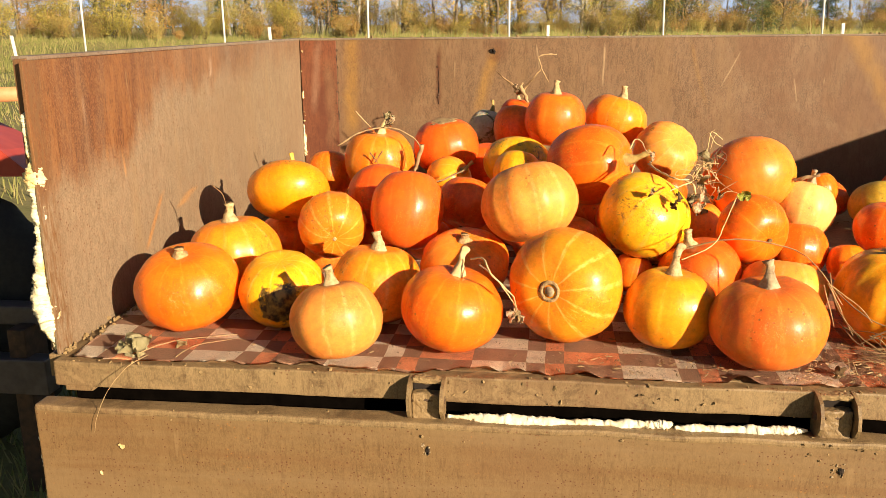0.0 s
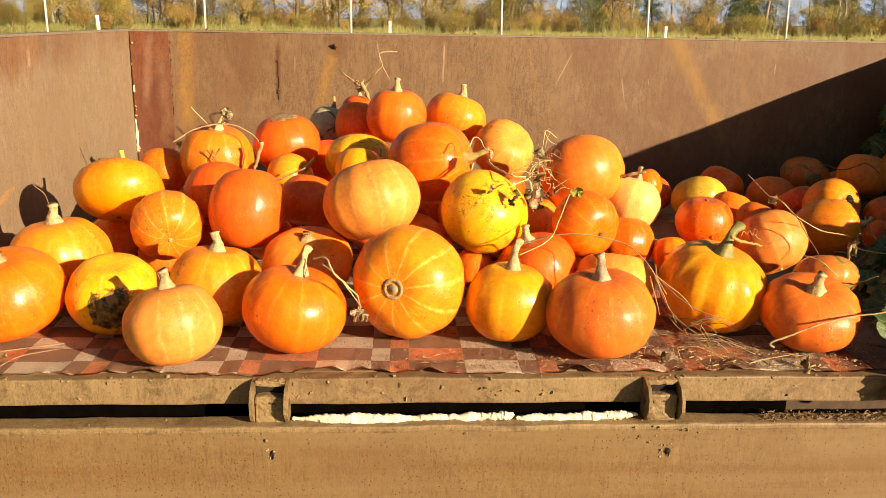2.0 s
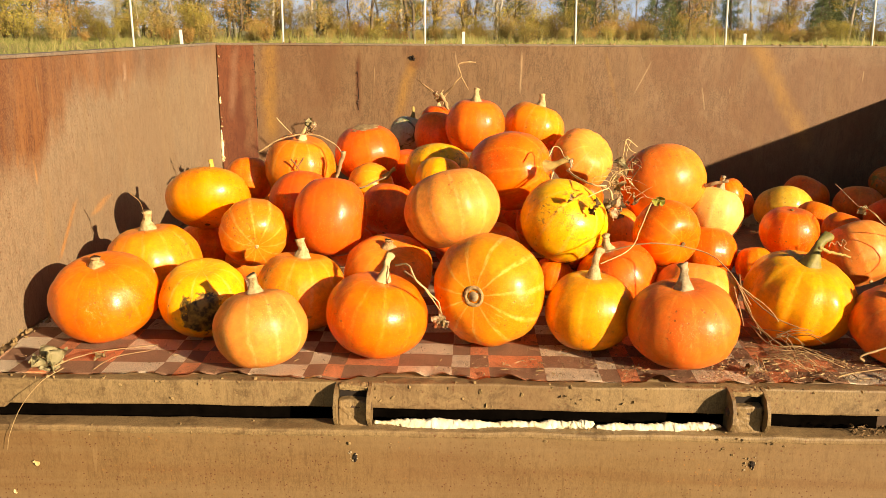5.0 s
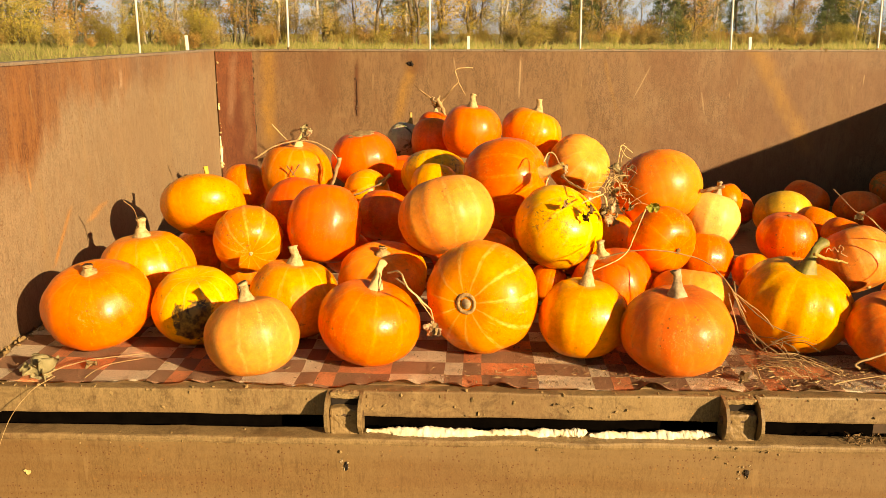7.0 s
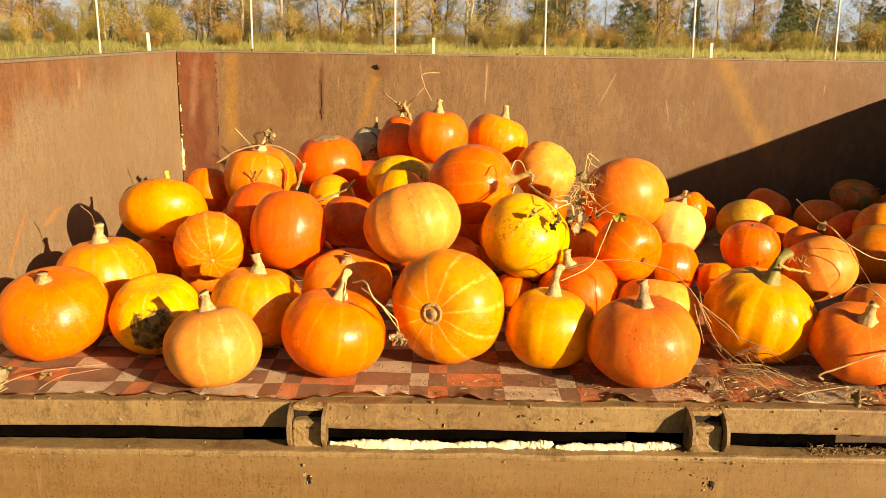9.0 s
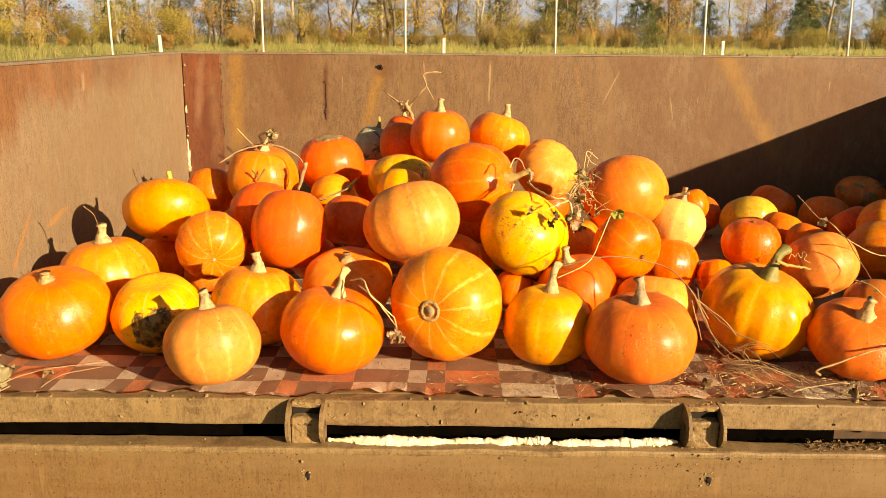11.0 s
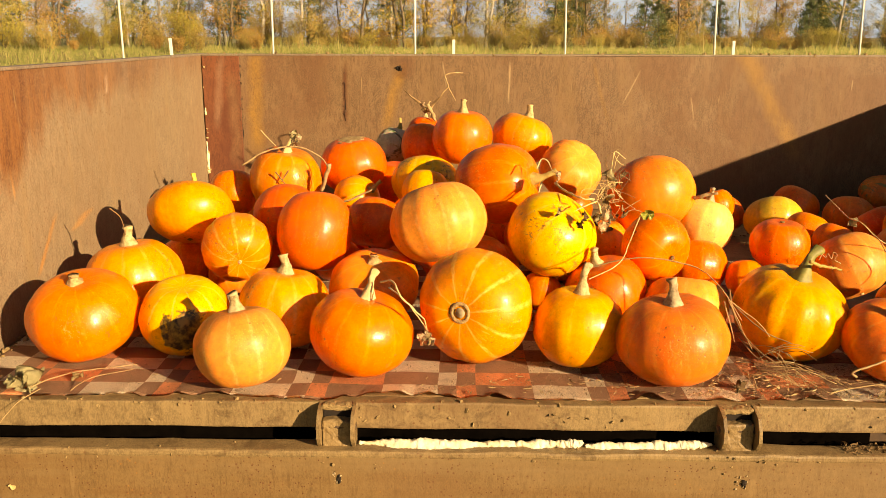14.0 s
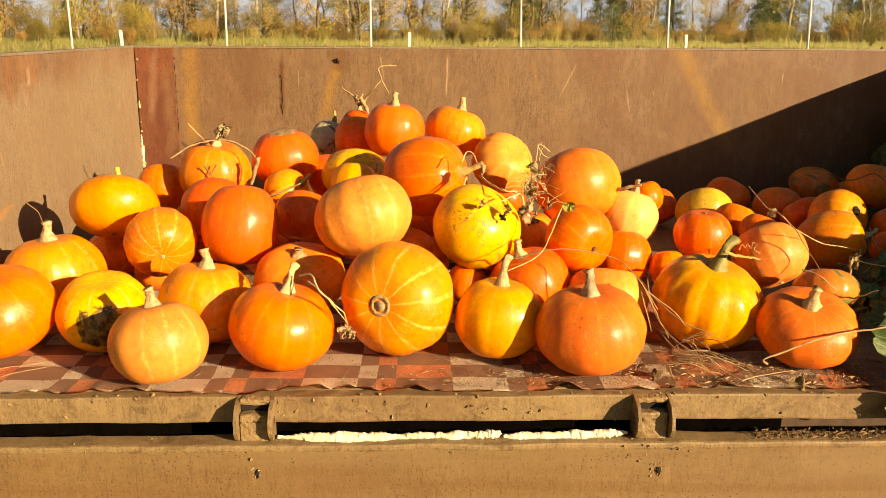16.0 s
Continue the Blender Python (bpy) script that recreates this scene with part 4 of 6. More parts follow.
pumpkin("orange, green-topped pumpkin in the heap", "greentop", (2.553, 1.600, 1.218), 0.085, 0.060, (0.00, -0.29, 0.96), 0.020, "none")
pumpkin("dull rust-orange pumpkin in the heap", "rust", (2.642, 1.350, 1.255), 0.086, 0.078, (0.19, 0.28, 0.94), 0.012, "none")
pumpkin("bright orange pumpkin with a pale stem in the heap", "orange", (2.876, 1.450, 1.271), 0.106, 0.076, (0.00, -0.10, 1.00), 0.012, "cone")
pumpkin("dull rust-orange pumpkin in the heap", "rust", (2.865, 1.150, 1.289), 0.063, 0.047, (0.06, 0.37, 0.93), 0.015, "none")
pumpkin("bright orange pumpkin in the heap", "orange", (1.698, 0.500, 1.201), 0.046, 0.047, (0.00, 0.37, 0.93), 0.020, "none")
pumpkin("red-orange pumpkin in the heap", "red", (2.344, 1.200, 1.187), 0.073, 0.054, (-0.40, 0.41, 0.82), 0.015, "none")
pumpkin("dull green-blotched pumpkin in the heap", "greentop", (2.026, 0.350, 1.190), 0.072, 0.052, (0.09, 0.37, 0.92), 0.020, "none")
pumpkin("bright orange pumpkin in the heap", "orange", (2.083, 1.100, 1.188), 0.068, 0.055, (0.34, 0.22, 0.91), 0.015, "none")
pumpkin("dull rust-orange pumpkin on the wagon bed", "rust", (2.682, 1.620, 1.177), 0.062, 0.051, (-0.31, 0.26, 0.91), 0.015, "none")
pumpkin("red-orange pumpkin at the edge of the leaves", "red", (2.478, 0.890, 1.150), 0.062, 0.052, (0.20, 0.10, 0.97), 0.015, "none")
pumpkin("dull rust-orange pumpkin on the wagon bed", "rust", (2.600, 1.470, 1.160), 0.070, 0.060, (0.20, 0.30, 0.93), 0.015, "none")
pumpkin("red-orange pumpkin in the heap", "red", (2.101, 0.950, 1.191), 0.061, 0.052, (0.38, 0.14, 0.91), 0.015, "none")
pumpkin("red-orange pumpkin on the checked blanket", "red", (0.406, 1.049, 1.166), 0.071, 0.060, (0.04, 0.16, 0.80), 0.015, "none")
pumpkin("dull rust-orange pumpkin on the checked blanket", "rust", (0.867, 1.406, 1.180), 0.088, 0.075, (0.06, 0.45, 0.80), 0.015, "none")
pumpkin("red-orange pumpkin on the checked blanket", "red", (0.969, 0.761, 1.166), 0.073, 0.062, (0.48, 0.21, 0.80), 0.015, "none")
pumpkin("bright orange pumpkin on the checked blanket", "orange", (1.632, 1.250, 1.168), 0.074, 0.063, (-0.25, 0.11, 0.80), 0.015, "none")
pumpkin("golden orange pumpkin on the checked blanket", "gold", (0.310, 1.318, 1.173), 0.083, 0.070, (0.17, 0.06, 0.80), 0.015, "none")
pumpkin("bright orange pumpkin on the checked blanket", "orange", (0.803, 0.895, 1.174), 0.082, 0.069, (0.46, -0.02, 0.80), 0.015, "none")
pumpkin("golden orange pumpkin on the checked blanket", "gold", (1.120, 1.105, 1.179), 0.088, 0.075, (-0.44, 0.38, 0.80), 0.015, "none")
pumpkin("dull rust-orange pumpkin in the heap", "rust", (1.219, 0.911, 1.207), 0.088, 0.075, (-0.05, 0.37, 0.80), 0.015, "none")
pumpkin("red-orange pumpkin in the heap", "red", (1.231, 0.765, 1.250), 0.082, 0.070, (-0.45, -0.01, 0.80), 0.015, "none")
pumpkin("dull rust-orange pumpkin on the checked blanket", "rust", (1.646, 0.795, 1.172), 0.080, 0.068, (0.17, 0.17, 0.80), 0.015, "none")
pumpkin("bright orange pumpkin on the checked blanket", "orange", (0.659, 1.024, 1.167), 0.073, 0.062, (0.46, 0.50, 0.80), 0.015, "none")
pumpkin("bright orange pumpkin in the heap", "orange", (1.265, 0.646, 1.290), 0.069, 0.059, (-0.11, 0.02, 0.80), 0.015, "none")
pumpkin("bright orange pumpkin on the checked blanket", "orange", (0.716, 1.173, 1.167), 0.075, 0.063, (0.05, 0.07, 0.80), 0.015, "none")
pumpkin("bright orange pumpkin on the checked blanket", "orange", (0.622, 1.413, 1.159), 0.064, 0.054, (0.00, 0.34, 0.80), 0.015, "none")
pumpkin("dull rust-orange pumpkin on the checked blanket", "rust", (0.593, 1.209, 1.161), 0.067, 0.057, (0.04, 0.60, 0.80), 0.015, "none")
pumpkin("red-orange pumpkin on the checked blanket", "red", (0.455, 0.844, 1.170), 0.075, 0.064, (-0.37, 0.20, 0.80), 0.015, "none")
pumpkin("dull rust-orange pumpkin on the checked blanket", "rust", (0.836, 1.032, 1.161), 0.068, 0.057, (-0.17, 0.16, 0.80), 0.015, "none")
pumpkin("dull rust-orange pumpkin on the checked blanket", "rust", (1.450, 0.809, 1.166), 0.072, 0.061, (0.24, -0.07, 0.80), 0.015, "none")
pumpkin("dull rust-orange pumpkin on the checked blanket", "rust", (0.980, 1.004, 1.158), 0.063, 0.054, (-0.45, 0.30, 0.80), 0.015, "none")
pumpkin("red-orange pumpkin on the checked blanket", "red", (1.241, 1.235, 1.168), 0.076, 0.065, (-0.19, 0.11, 0.80), 0.015, "none")
pumpkin("bright orange pumpkin on the checked blanket", "orange", (1.729, 1.328, 1.165), 0.070, 0.060, (0.01, 0.02, 0.80), 0.015, "none")
pumpkin("dull rust-orange pumpkin on the checked blanket", "rust", (1.557, 0.961, 1.176), 0.082, 0.070, (-0.06, 0.27, 0.80), 0.015, "none")
pumpkin("red-orange pumpkin on the checked blanket", "red", (0.515, 1.104, 1.163), 0.070, 0.059, (-0.39, 0.35, 0.80), 0.015, "none")
pumpkin("red-orange pumpkin on the checked blanket", "red", (1.222, 1.386, 1.181), 0.090, 0.076, (0.09, 0.38, 0.80), 0.015, "none")
pumpkin("dull rust-orange pumpkin in the heap", "rust", (1.127, 0.922, 1.302), 0.065, 0.055, (0.01, 0.35, 0.80), 0.015, "none")
pumpkin("red-orange pumpkin on the checked blanket", "red", (0.663, 0.785, 1.164), 0.069, 0.059, (-0.07, 0.35, 0.80), 0.015, "none")
pumpkin("dull rust-orange pumpkin in the heap", "rust", (0.961, 1.195, 1.234), 0.084, 0.072, (-0.23, 0.43, 0.80), 0.015, "none")
pumpkin("dull rust-orange pumpkin on the checked blanket", "rust", (1.369, 0.524, 1.158), 0.062, 0.053, (0.43, 0.05, 0.80), 0.015, "none")
pumpkin("red-orange pumpkin on the checked blanket", "red", (0.466, 1.256, 1.165), 0.069, 0.059, (-0.34, 0.16, 0.80), 0.015, "none")
pumpkin("red-orange pumpkin in the heap", "red", (1.229, 1.098, 1.246), 0.063, 0.053, (0.10, -0.07, 0.80), 0.015, "none")
pumpkin("golden orange pumpkin on the checked blanket", "gold", (1.094, 0.742, 1.167), 0.073, 0.062, (0.29, 0.49, 0.80), 0.015, "none")
pumpkin("golden orange pumpkin on the checked blanket", "gold", (1.300, 0.821, 1.160), 0.063, 0.054, (-0.43, 0.06, 0.80), 0.015, "none")
pumpkin("golden orange pumpkin on the checked blanket", "gold", (1.352, 1.071, 1.162), 0.066, 0.056, (-0.26, 0.26, 0.80), 0.015, "none")
pumpkin("golden orange pumpkin on the checked blanket", "gold", (1.526, 1.131, 1.161), 0.064, 0.055, (0.16, 0.30, 0.80), 0.015, "none")
pumpkin("red-orange pumpkin on the checked blanket", "red", (0.224, 0.994, 1.173), 0.082, 0.070, (0.05, 0.46, 0.80), 0.015, "none")
pumpkin("bright orange pumpkin on the checked blanket", "orange", (0.369, 0.356, 1.157), 0.064, 0.054, (0.32, 0.30, 0.80), 0.015, "none")
pumpkin("golden orange pumpkin on the checked blanket", "gold", (0.765, 1.293, 1.165), 0.071, 0.060, (-0.09, 0.39, 0.80), 0.015, "none")
pumpkin("red-orange pumpkin on the checked blanket", "red", (1.690, 1.089, 1.162), 0.069, 0.059, (-0.44, 0.39, 0.80), 0.015, "none")
pumpkin("dull rust-orange pumpkin on the checked blanket", "rust", (0.409, 0.645, 1.162), 0.067, 0.057, (-0.15, 0.24, 0.80), 0.015, "none")
pumpkin("bright orange pumpkin on the checked blanket", "orange", (1.003, 1.324, 1.180), 0.086, 0.073, (0.44, 0.24, 0.80), 0.015, "none")
pumpkin("red-orange pumpkin in the heap", "red", (0.928, 0.572, 1.261), 0.068, 0.057, (0.41, 0.38, 0.80), 0.015, "none")
pumpkin("golden orange pumpkin on the checked blanket", "gold", (1.474, 0.662, 1.173), 0.080, 0.068, (0.26, 0.23, 0.80), 0.015, "none")
pumpkin("red-orange pumpkin in the heap", "red", (1.083, 1.167, 1.288), 0.064, 0.054, (-0.09, 0.47, 0.80), 0.015, "none")
pumpkin("red-orange pumpkin in the heap", "red", (1.354, 1.146, 1.251), 0.068, 0.058, (0.48, 0.33, 0.80), 0.015, "none")
pumpkin("bright orange pumpkin in the heap", "orange", (1.149, 1.254, 1.246), 0.065, 0.055, (-0.02, 0.19, 0.80), 0.015, "none")


# ---- far surroundings ----
def leaf_material(name, a, b, c):
    k = Mat(name, 0.75)
    r = k.island()
    col = k.mix(k.ramp(r, 0.0, 0.6), a, b)
    col = k.mix(k.ramp(r, 0.6, 1.0), col, c)
    k.b.inputs["Transmission Weight"].default_value = 0.0
    return k.done(k.hue(col, k.ramp(k.noise(1.3), 0.3, 0.7, 0.7, 1.25)))


M_LEAF = {
    "birch": leaf_material("birch_leaves", (0.36, 0.29, 0.05), (0.22, 0.21, 0.045), (0.44, 0.30, 0.06)),
    "oak": leaf_material("brown_leaves", (0.40, 0.21, 0.05), (0.24, 0.16, 0.05), (0.44, 0.28, 0.07)),
    "pine": leaf_material("pine_needles", (0.06, 0.09, 0.03), (0.09, 0.12, 0.04), (0.13, 0.15, 0.05)),
    "bush": leaf_material("bush_leaves", (0.36, 0.25, 0.07), (0.23, 0.21, 0.055), (0.38, 0.20, 0.06)),
    "gold": leaf_material("golden_leaves", (0.60, 0.38, 0.035), (0.46, 0.30, 0.04), (0.34, 0.28, 0.05)),
}
M_BARK = plain("bark", (0.07, 0.05, 0.035), (0.20, 0.16, 0.11), 0.9, 8, 0.6)
M_BIRCH = plain("pale_bark", (0.22, 0.19, 0.15), (0.45, 0.42, 0.36), 0.9, 6, 0.6)


def scatter_leaves(verts, faces, rnd, centre, radius, count, size):
    for _ in range(count):
        d = Vector((rnd.gauss(0, 1), rnd.gauss(0, 1), rnd.gauss(0, 0.8)))
        p = centre + d.normalized() * radius * rnd.random() ** 0.45
        a = Vector((rnd.gauss(0, 1), rnd.gauss(0, 1), rnd.gauss(0, 1))).normalized()
        b = a.orthogonal().normalized()
        s = size * rnd.uniform(0.6, 1.4)
        n = len(verts)
        verts += [p - a * s, p + b * s * 0.55, p + a * s, p - b * s * 0.55]
        faces.append((n, n + 1, n + 2, n + 3))


def from_lists(name, verts, faces, material, parent, label=""):
    me = bpy.data.meshes.new(name)
    me.from_pydata([tuple(v) for v in verts], [], faces)
    me.materials.append(material)
    ob = new(name, me)
    ob.parent = parent
    return tagged(ob, label)


def tree(seed, height, spread, kind, bark, label, bare=0.0):
    rnd = random.Random(seed)
    ob = thing("tree", (0, 0, 0), label, "tree", "trees behind the meadow")
    bm = bmesh.new()
    lean = Vector((rnd.uniform(-0.08, 0.08), rnd.uniform(-0.08, 0.08), 1))
    trunk = [lean * (height * k / 7) + Vector((0.12 * rnd.uniform(-1, 1), 0.12 * rnd.uniform(-1, 1), 0)) * (k > 0) for k in range(8)]
    tube(bm, trunk, [height * 0.014 * (1.25 - k / 7) for k in range(8)], 7)
    verts, faces = [], []
    for k in range(26):
        h = height * (0.06 + 0.90 * (k / 26))
        base = lean * h
        reach = spread * ((1.05 - h / height) if kind == "pine" else (0.45 + 0.55 * math.sin(math.pi * min(1, 0.15 + 0.85 * h / height)))) * rnd.uniform(0.6, 1.15)
        ang = k * 2.4 + rnd.uniform(-0.4, 0.4)
        out = Vector((math.cos(ang), math.sin(ang), 0.0 if kind == "pine" else rnd.uniform(0.35, 1.0)))
        tip = base + out * reach
        mid = (base + tip) / 2 + Vector((0, 0, 0.06 * reach))
        tube(bm, [base, mid, tip], [height * 0.004, height * 0.0026, height * 0.001], 5)
        for q in (0.45, 0.75, 1.0):
            if rnd.random() < bare:
                continue
            scatter_leaves(verts, faces, rnd, base.lerp(tip, q) + Vector((0, 0, 0.1)), reach * 0.30 + 0.12, 52, 0.075)
    part("trunk", bm, bark, ob, "", True)
    from_lists("crown", verts, faces, M_LEAF[kind], ob)
    return ob


def bush(seed, height, kind, label):
    rnd = random.Random(seed)
    ob = thing("bush", (0, 0, 0), label, "bush", "bushes along the meadow")
    bm = bmesh.new()
    verts, faces = [], []
    for k in range(16):
        a = rnd.uniform(0, 6.28)
        top = Vector((math.cos(a) * rnd.uniform(0.1, 0.7), math.sin(a) * rnd.uniform(0.1, 0.7), rnd.uniform(0.55, 1.0))) * height
        tube(bm, [(0.1 * math.cos(a), 0.1 * math.sin(a), 0), top * 0.5 + Vector((0, 0, 0.1)), top], [0.02, 0.013, 0.005], 5)
        for q in (0.35, 0.6, 0.85, 1.0):
            scatter_leaves(verts, faces, rnd, top * q, height * 0.2, 44, 0.055)
    part("stem", bm, M_BARK, ob, "", True)
    from_lists("crown", verts, faces, M_LEAF[kind], ob)
    return ob


far = random.Random(21)
kinds = [
    tree(1, 9.0, 1.9, "birch", M_BIRCH, "young birch with thinning yellow-green leaves", 0.38),
    tree(2, 7.5, 2.2, "oak", M_BARK, "young tree with browning autumn leaves", 0.45),
    tree(3, 10.5, 1.9, "pine", M_BARK, "dark green pine behind the meadow"),
    tree(4, 8.0, 2.6, "gold", M_BARK, "tree with golden autumn leaves", 0.32),
    tree(5, 8.5, 2.2, "birch", M_BIRCH, "slim half-bare birch behind the meadow", 0.62),
    tree(6, 6.5, 2.6, "pine", M_BARK, "bushy dark green young pine"),
]
bushes = [bush(7, 2.6, "bush", "brown and olive autumn bush in grass"), bush(8, 2.0, "oak", "rust-brown autumn bush in grass"), bush(9, 3.0, "birch", "yellow-green bush by the meadow")]
used = set()


def plant(ob, x, y, scale):
    m = Matrix.Translation((x, y, ground_height(x, y) - 0.03)) @ Matrix.Rotation(far.uniform(0, 6.28), 4, "Z") @ Matrix.Scale(scale, 4)
    if ob.name not in used:
        used.add(ob.name)
        ob.matrix_world = m
        return ob
    c = copy_thing(ob, m)
    c.scale = (scale, scale, scale)
    return c


# woods behind the meadow
for n in range(270):
    x = -56 + 0.46 * n + far.uniform(-0.8, 0.8)
    y = far.uniform(52, 74)
    if x < 4 and far.random() < 0.3:
        continue
    warm = x < 12
    pick = far.choice([1, 2, 4, 0, 1] if x < -9 else [0, 1, 3, 4, 4, 2, 1, 2] if warm else [0, 1, 4, 5, 2, 5, 4])
    plant(kinds[pick], x, y, far.uniform(0.6, 0.95) if warm else far.uniform(0.45, 0.72))
for n in range(150):
    x = -46 + 0.78 * n + far.uniform(-0.7, 0.7)
    plant(bushes[far.choice([0, 0, 1, 2])], x, far.uniform(45, 56) - (4 if x < -8 else 0), far.uniform(0.45, 1.0) * (0.85 if x < -5 else 0.7))
for n in range(90):
    plant(bushes[far.choice([0, 1, 2, 0])], -30 + 0.75 * n + far.uniform(-1, 1), far.uniform(42.5, 47), far.uniform(0.18, 0.42))
plant(kinds[3], -4.2, 45, 0.75)
plant(kinds[3], -2.0, 46, 0.7)


def tall_grass():
    k = Mat("tall_grass", 0.85)
    r = k.island()
    c = k.mix(k.ramp(r, 0, 0.5), (0.14, 0.17, 0.04), (0.24, 0.245, 0.07))
    c = k.mix(k.ramp(r, 0.60, 0.95), c, (0.42, 0.34, 0.15))
    return k.done(c)


verts, faces = [], []
for _ in range(52000):
    y = 31 + 15 * far.random()
    x = far.uniform(-28, 36)
    clump = noise.noise((x * 0.5, y * 0.3, 0)) + 0.6 * noise.noise((x * 1.7, y * 0.9, 4))
    h = far.uniform(0.08, 0.34) * (1 + 0.9 * clump) + (far.uniform(0.15, 0.55) if far.random() < 0.06 + 0.10 * clump else 0.0)
    dx, w = far.uniform(-0.22, 0.22), far.uniform(0.006, 0.018)
    n = len(verts)
    g = ground_height(x, y)
    verts += [(x - w, y, g - 0.02), (x + w, y, g - 0.02), (x + dx, y + far.uniform(-0.1, 0.1), g + max(0.04, h))]
    faces.append((n, n + 1, n + 2))
for _ in range(12000):
    x, y = far.uniform(-24, -2.5), far.uniform(6, 31)
    h, dx, w = far.uniform(0.06, 0.22), far.uniform(-0.08, 0.08), far.uniform(0.006, 0.016)
    n = len(verts)
    verts += [(x - w, y, -0.02), (x + w, y, -0.02), (x + dx, y + far.uniform(-0.05, 0.05), h)]
    faces.append((n, n + 1, n + 2))
for _ in range(9000):
    x, y = far.uniform(-9, 1.0) if far.random() < 0.5 else far.uniform(-2.2, 0.4), far.uniform(-0.6, 14) if far.random() < 0.5 else far.uniform(-0.4, 2.5)
    if x > 0.5 and y < 2.2:
        continue
    h, dx, w = far.uniform(0.05, 0.16), far.uniform(-0.05, 0.05), far.uniform(0.003, 0.008)
    n = len(verts)
    verts += [(x - w, y, -0.01), (x + w, y, -0.01), (x + dx, y + far.uniform(-0.04, 0.04), h)]
    faces.append((n, n + 1, n + 2))
grass = from_lists("grass", verts, faces, tall_grass(), None, "tall dry and green meadow grass")
tagged(grass, category="grass", kind="stuff")

M_POLE = plain("galvanised_pole", (0.50, 0.50, 0.48), (0.66, 0.66, 0.63), 0.5, 20, 0.1)
M_STAKE = plain("white_stake", (0.70, 0.68, 0.62), (0.80, 0.78, 0.74), 0.6, 20, 0.1)


def pole(x, h, tilt):
    ob = thing("fence_pole", (x, 30, 0), "tall galvanised fence pole in the meadow", "pole", "fence poles")
    bm = bmesh.new()
    tube(bm, [(0, 0, -0.1), (tilt * h * 0.5, 0, h * 0.5), (tilt * h, 0, h)], [0.040, 0.038, 0.037], 10)
    part("shaft", bm, M_POLE, ob, "", True)
    bm = bmesh.new()
    tube(bm, [(tilt * h, 0, h), (tilt * h, 0, h + 0.03)], [0.05, 0.045], 10)
    part("cap", bm, M_POLE, ob, "", True)


for n, x in enumerate((-22.0, -16.6, -11.1, -5.7, -0.62, 4.72, 10.0, 15.1, 20.4, 25.7)):
    pole(x, 3.4 if n != 8 else 2.75, (0, 0, -0.005, 0.005, 0, -0.012, -0.02, -0.028, -0.01, -0.03)[n])


def stake(x, h, tilt):
    ob = thing("fence_stake", (x, 30, 0), "short white fence stake in the grass", "stake", "fence stakes")
    bm = bmesh.new()
    box(bm, (-0.05, -0.04, -0.1), (0.05, 0.04, h), 0.012)
    for v in bm.verts:
        v.co.x += tilt * v.co.z
    part("stake_post", bm, M_STAKE, ob)


for x, h, tilt in ((-19.4, 1.45, -0.1), (-9.3, 1.66, -0.05), (0.75, 1.63, 0.0), (10.65, 1.60, -0.01), (20.9, 1.58, 0.0)):
    stake(x, h, tilt)

# ---- beside the wagon: a red implement, its tyre and beams ----
M_RED = plain("red_paint", (0.36, 0.040, 0.028), (0.46, 0.070, 0.045), 0.45, 12, 0.2)
M_BEAM = plain("worn_steel_beam", (0.07, 0.06, 0.06), (0.13, 0.11, 0.11), 0.38, 16, 0.2)
implement = thing("farm_implement", (-1.3, 1.6, 0), "red farm implement with a black tyre, parked in shade", "implement")


def imp(name, bm, material, label="", smooth=False):
    bmesh.ops.translate(bm, verts=bm.verts, vec=-Vector(implement.location))
    return part(name, bm, material, implement, label, smooth)


bm = bmesh.new()
f = bm.faces.new([bm.verts.new(p) for p in ((-1.85, 1.6, 1.17), (-1.04, 1.6, 1.185), (-1.17, 1.6, 1.29), (-1.45, 1.6, 1.42), (-1.85, 1.6, 1.46))])
r = bmesh.ops.extrude_face_region(bm, geom=[f])
bmesh.ops.translate(bm, verts=[v for v in r["geom"] if isinstance(v, bmesh.types.BMVert)], vec=(-0.1, 0.5, -0.05))
bmesh.ops.recalc_face_normals(bm, faces=bm.faces)
imp("hood", bm, M_RED, "bright red painted sheet hood")
bm = bmesh.new()
tube(bm, [(-1.9, 1.75, 1.475), (-1.05, 1.75, 1.50)], 0.03, 12)
imp("bar", bm, plain("orange_bar", (0.5, 0.22, 0.09), (0.6, 0.30, 0.14), 0.6), "orange painted bar", True)
imp("post", box(bmesh.new(), (-1.83, 1.72, 0.3), (-1.76, 1.79, 1.5), 0.005), M_DARK, "dark upright post")
bm = bmesh.new()
prof = [(0.22, -0.14), (0.46, -0.15), (0.54, -0.12), (0.575, -0.06), (0.58, 0.0), (0.575, 0.06), (0.54, 0.12), (0.46, 0.15), (0.22, 0.14)]
rings = [[bm.verts.new((-1.55 + rr * math.cos(a) * (1.03 if k % 2 and rr > 0.5 else 1), 1.6 + o, 0.595 + rr * math.sin(a) * (1.03 if k % 2 and rr > 0.5 else 1))) for rr, o in prof]
         for k, a in enumerate(2 * math.pi * i / 48 for i in range(48))]
for a, b in zip(rings, rings[1:] + rings[:1]):
    for k in range(len(prof) - 1):
        bm.faces.new((a[k], b[k], b[k + 1], a[k + 1]))
imp("tyre", bm, M_TYRE, "black lugged tyre", True)
bm = bmesh.new()
bmesh.ops.create_cone(bm, cap_ends=True, segments=28, radius1=0.225, radius2=0.19, depth=0.2, matrix=pose(-1.55, 1.6, 0.595, 90))
imp("rim", bm, M_DARK, "dark steel rim")
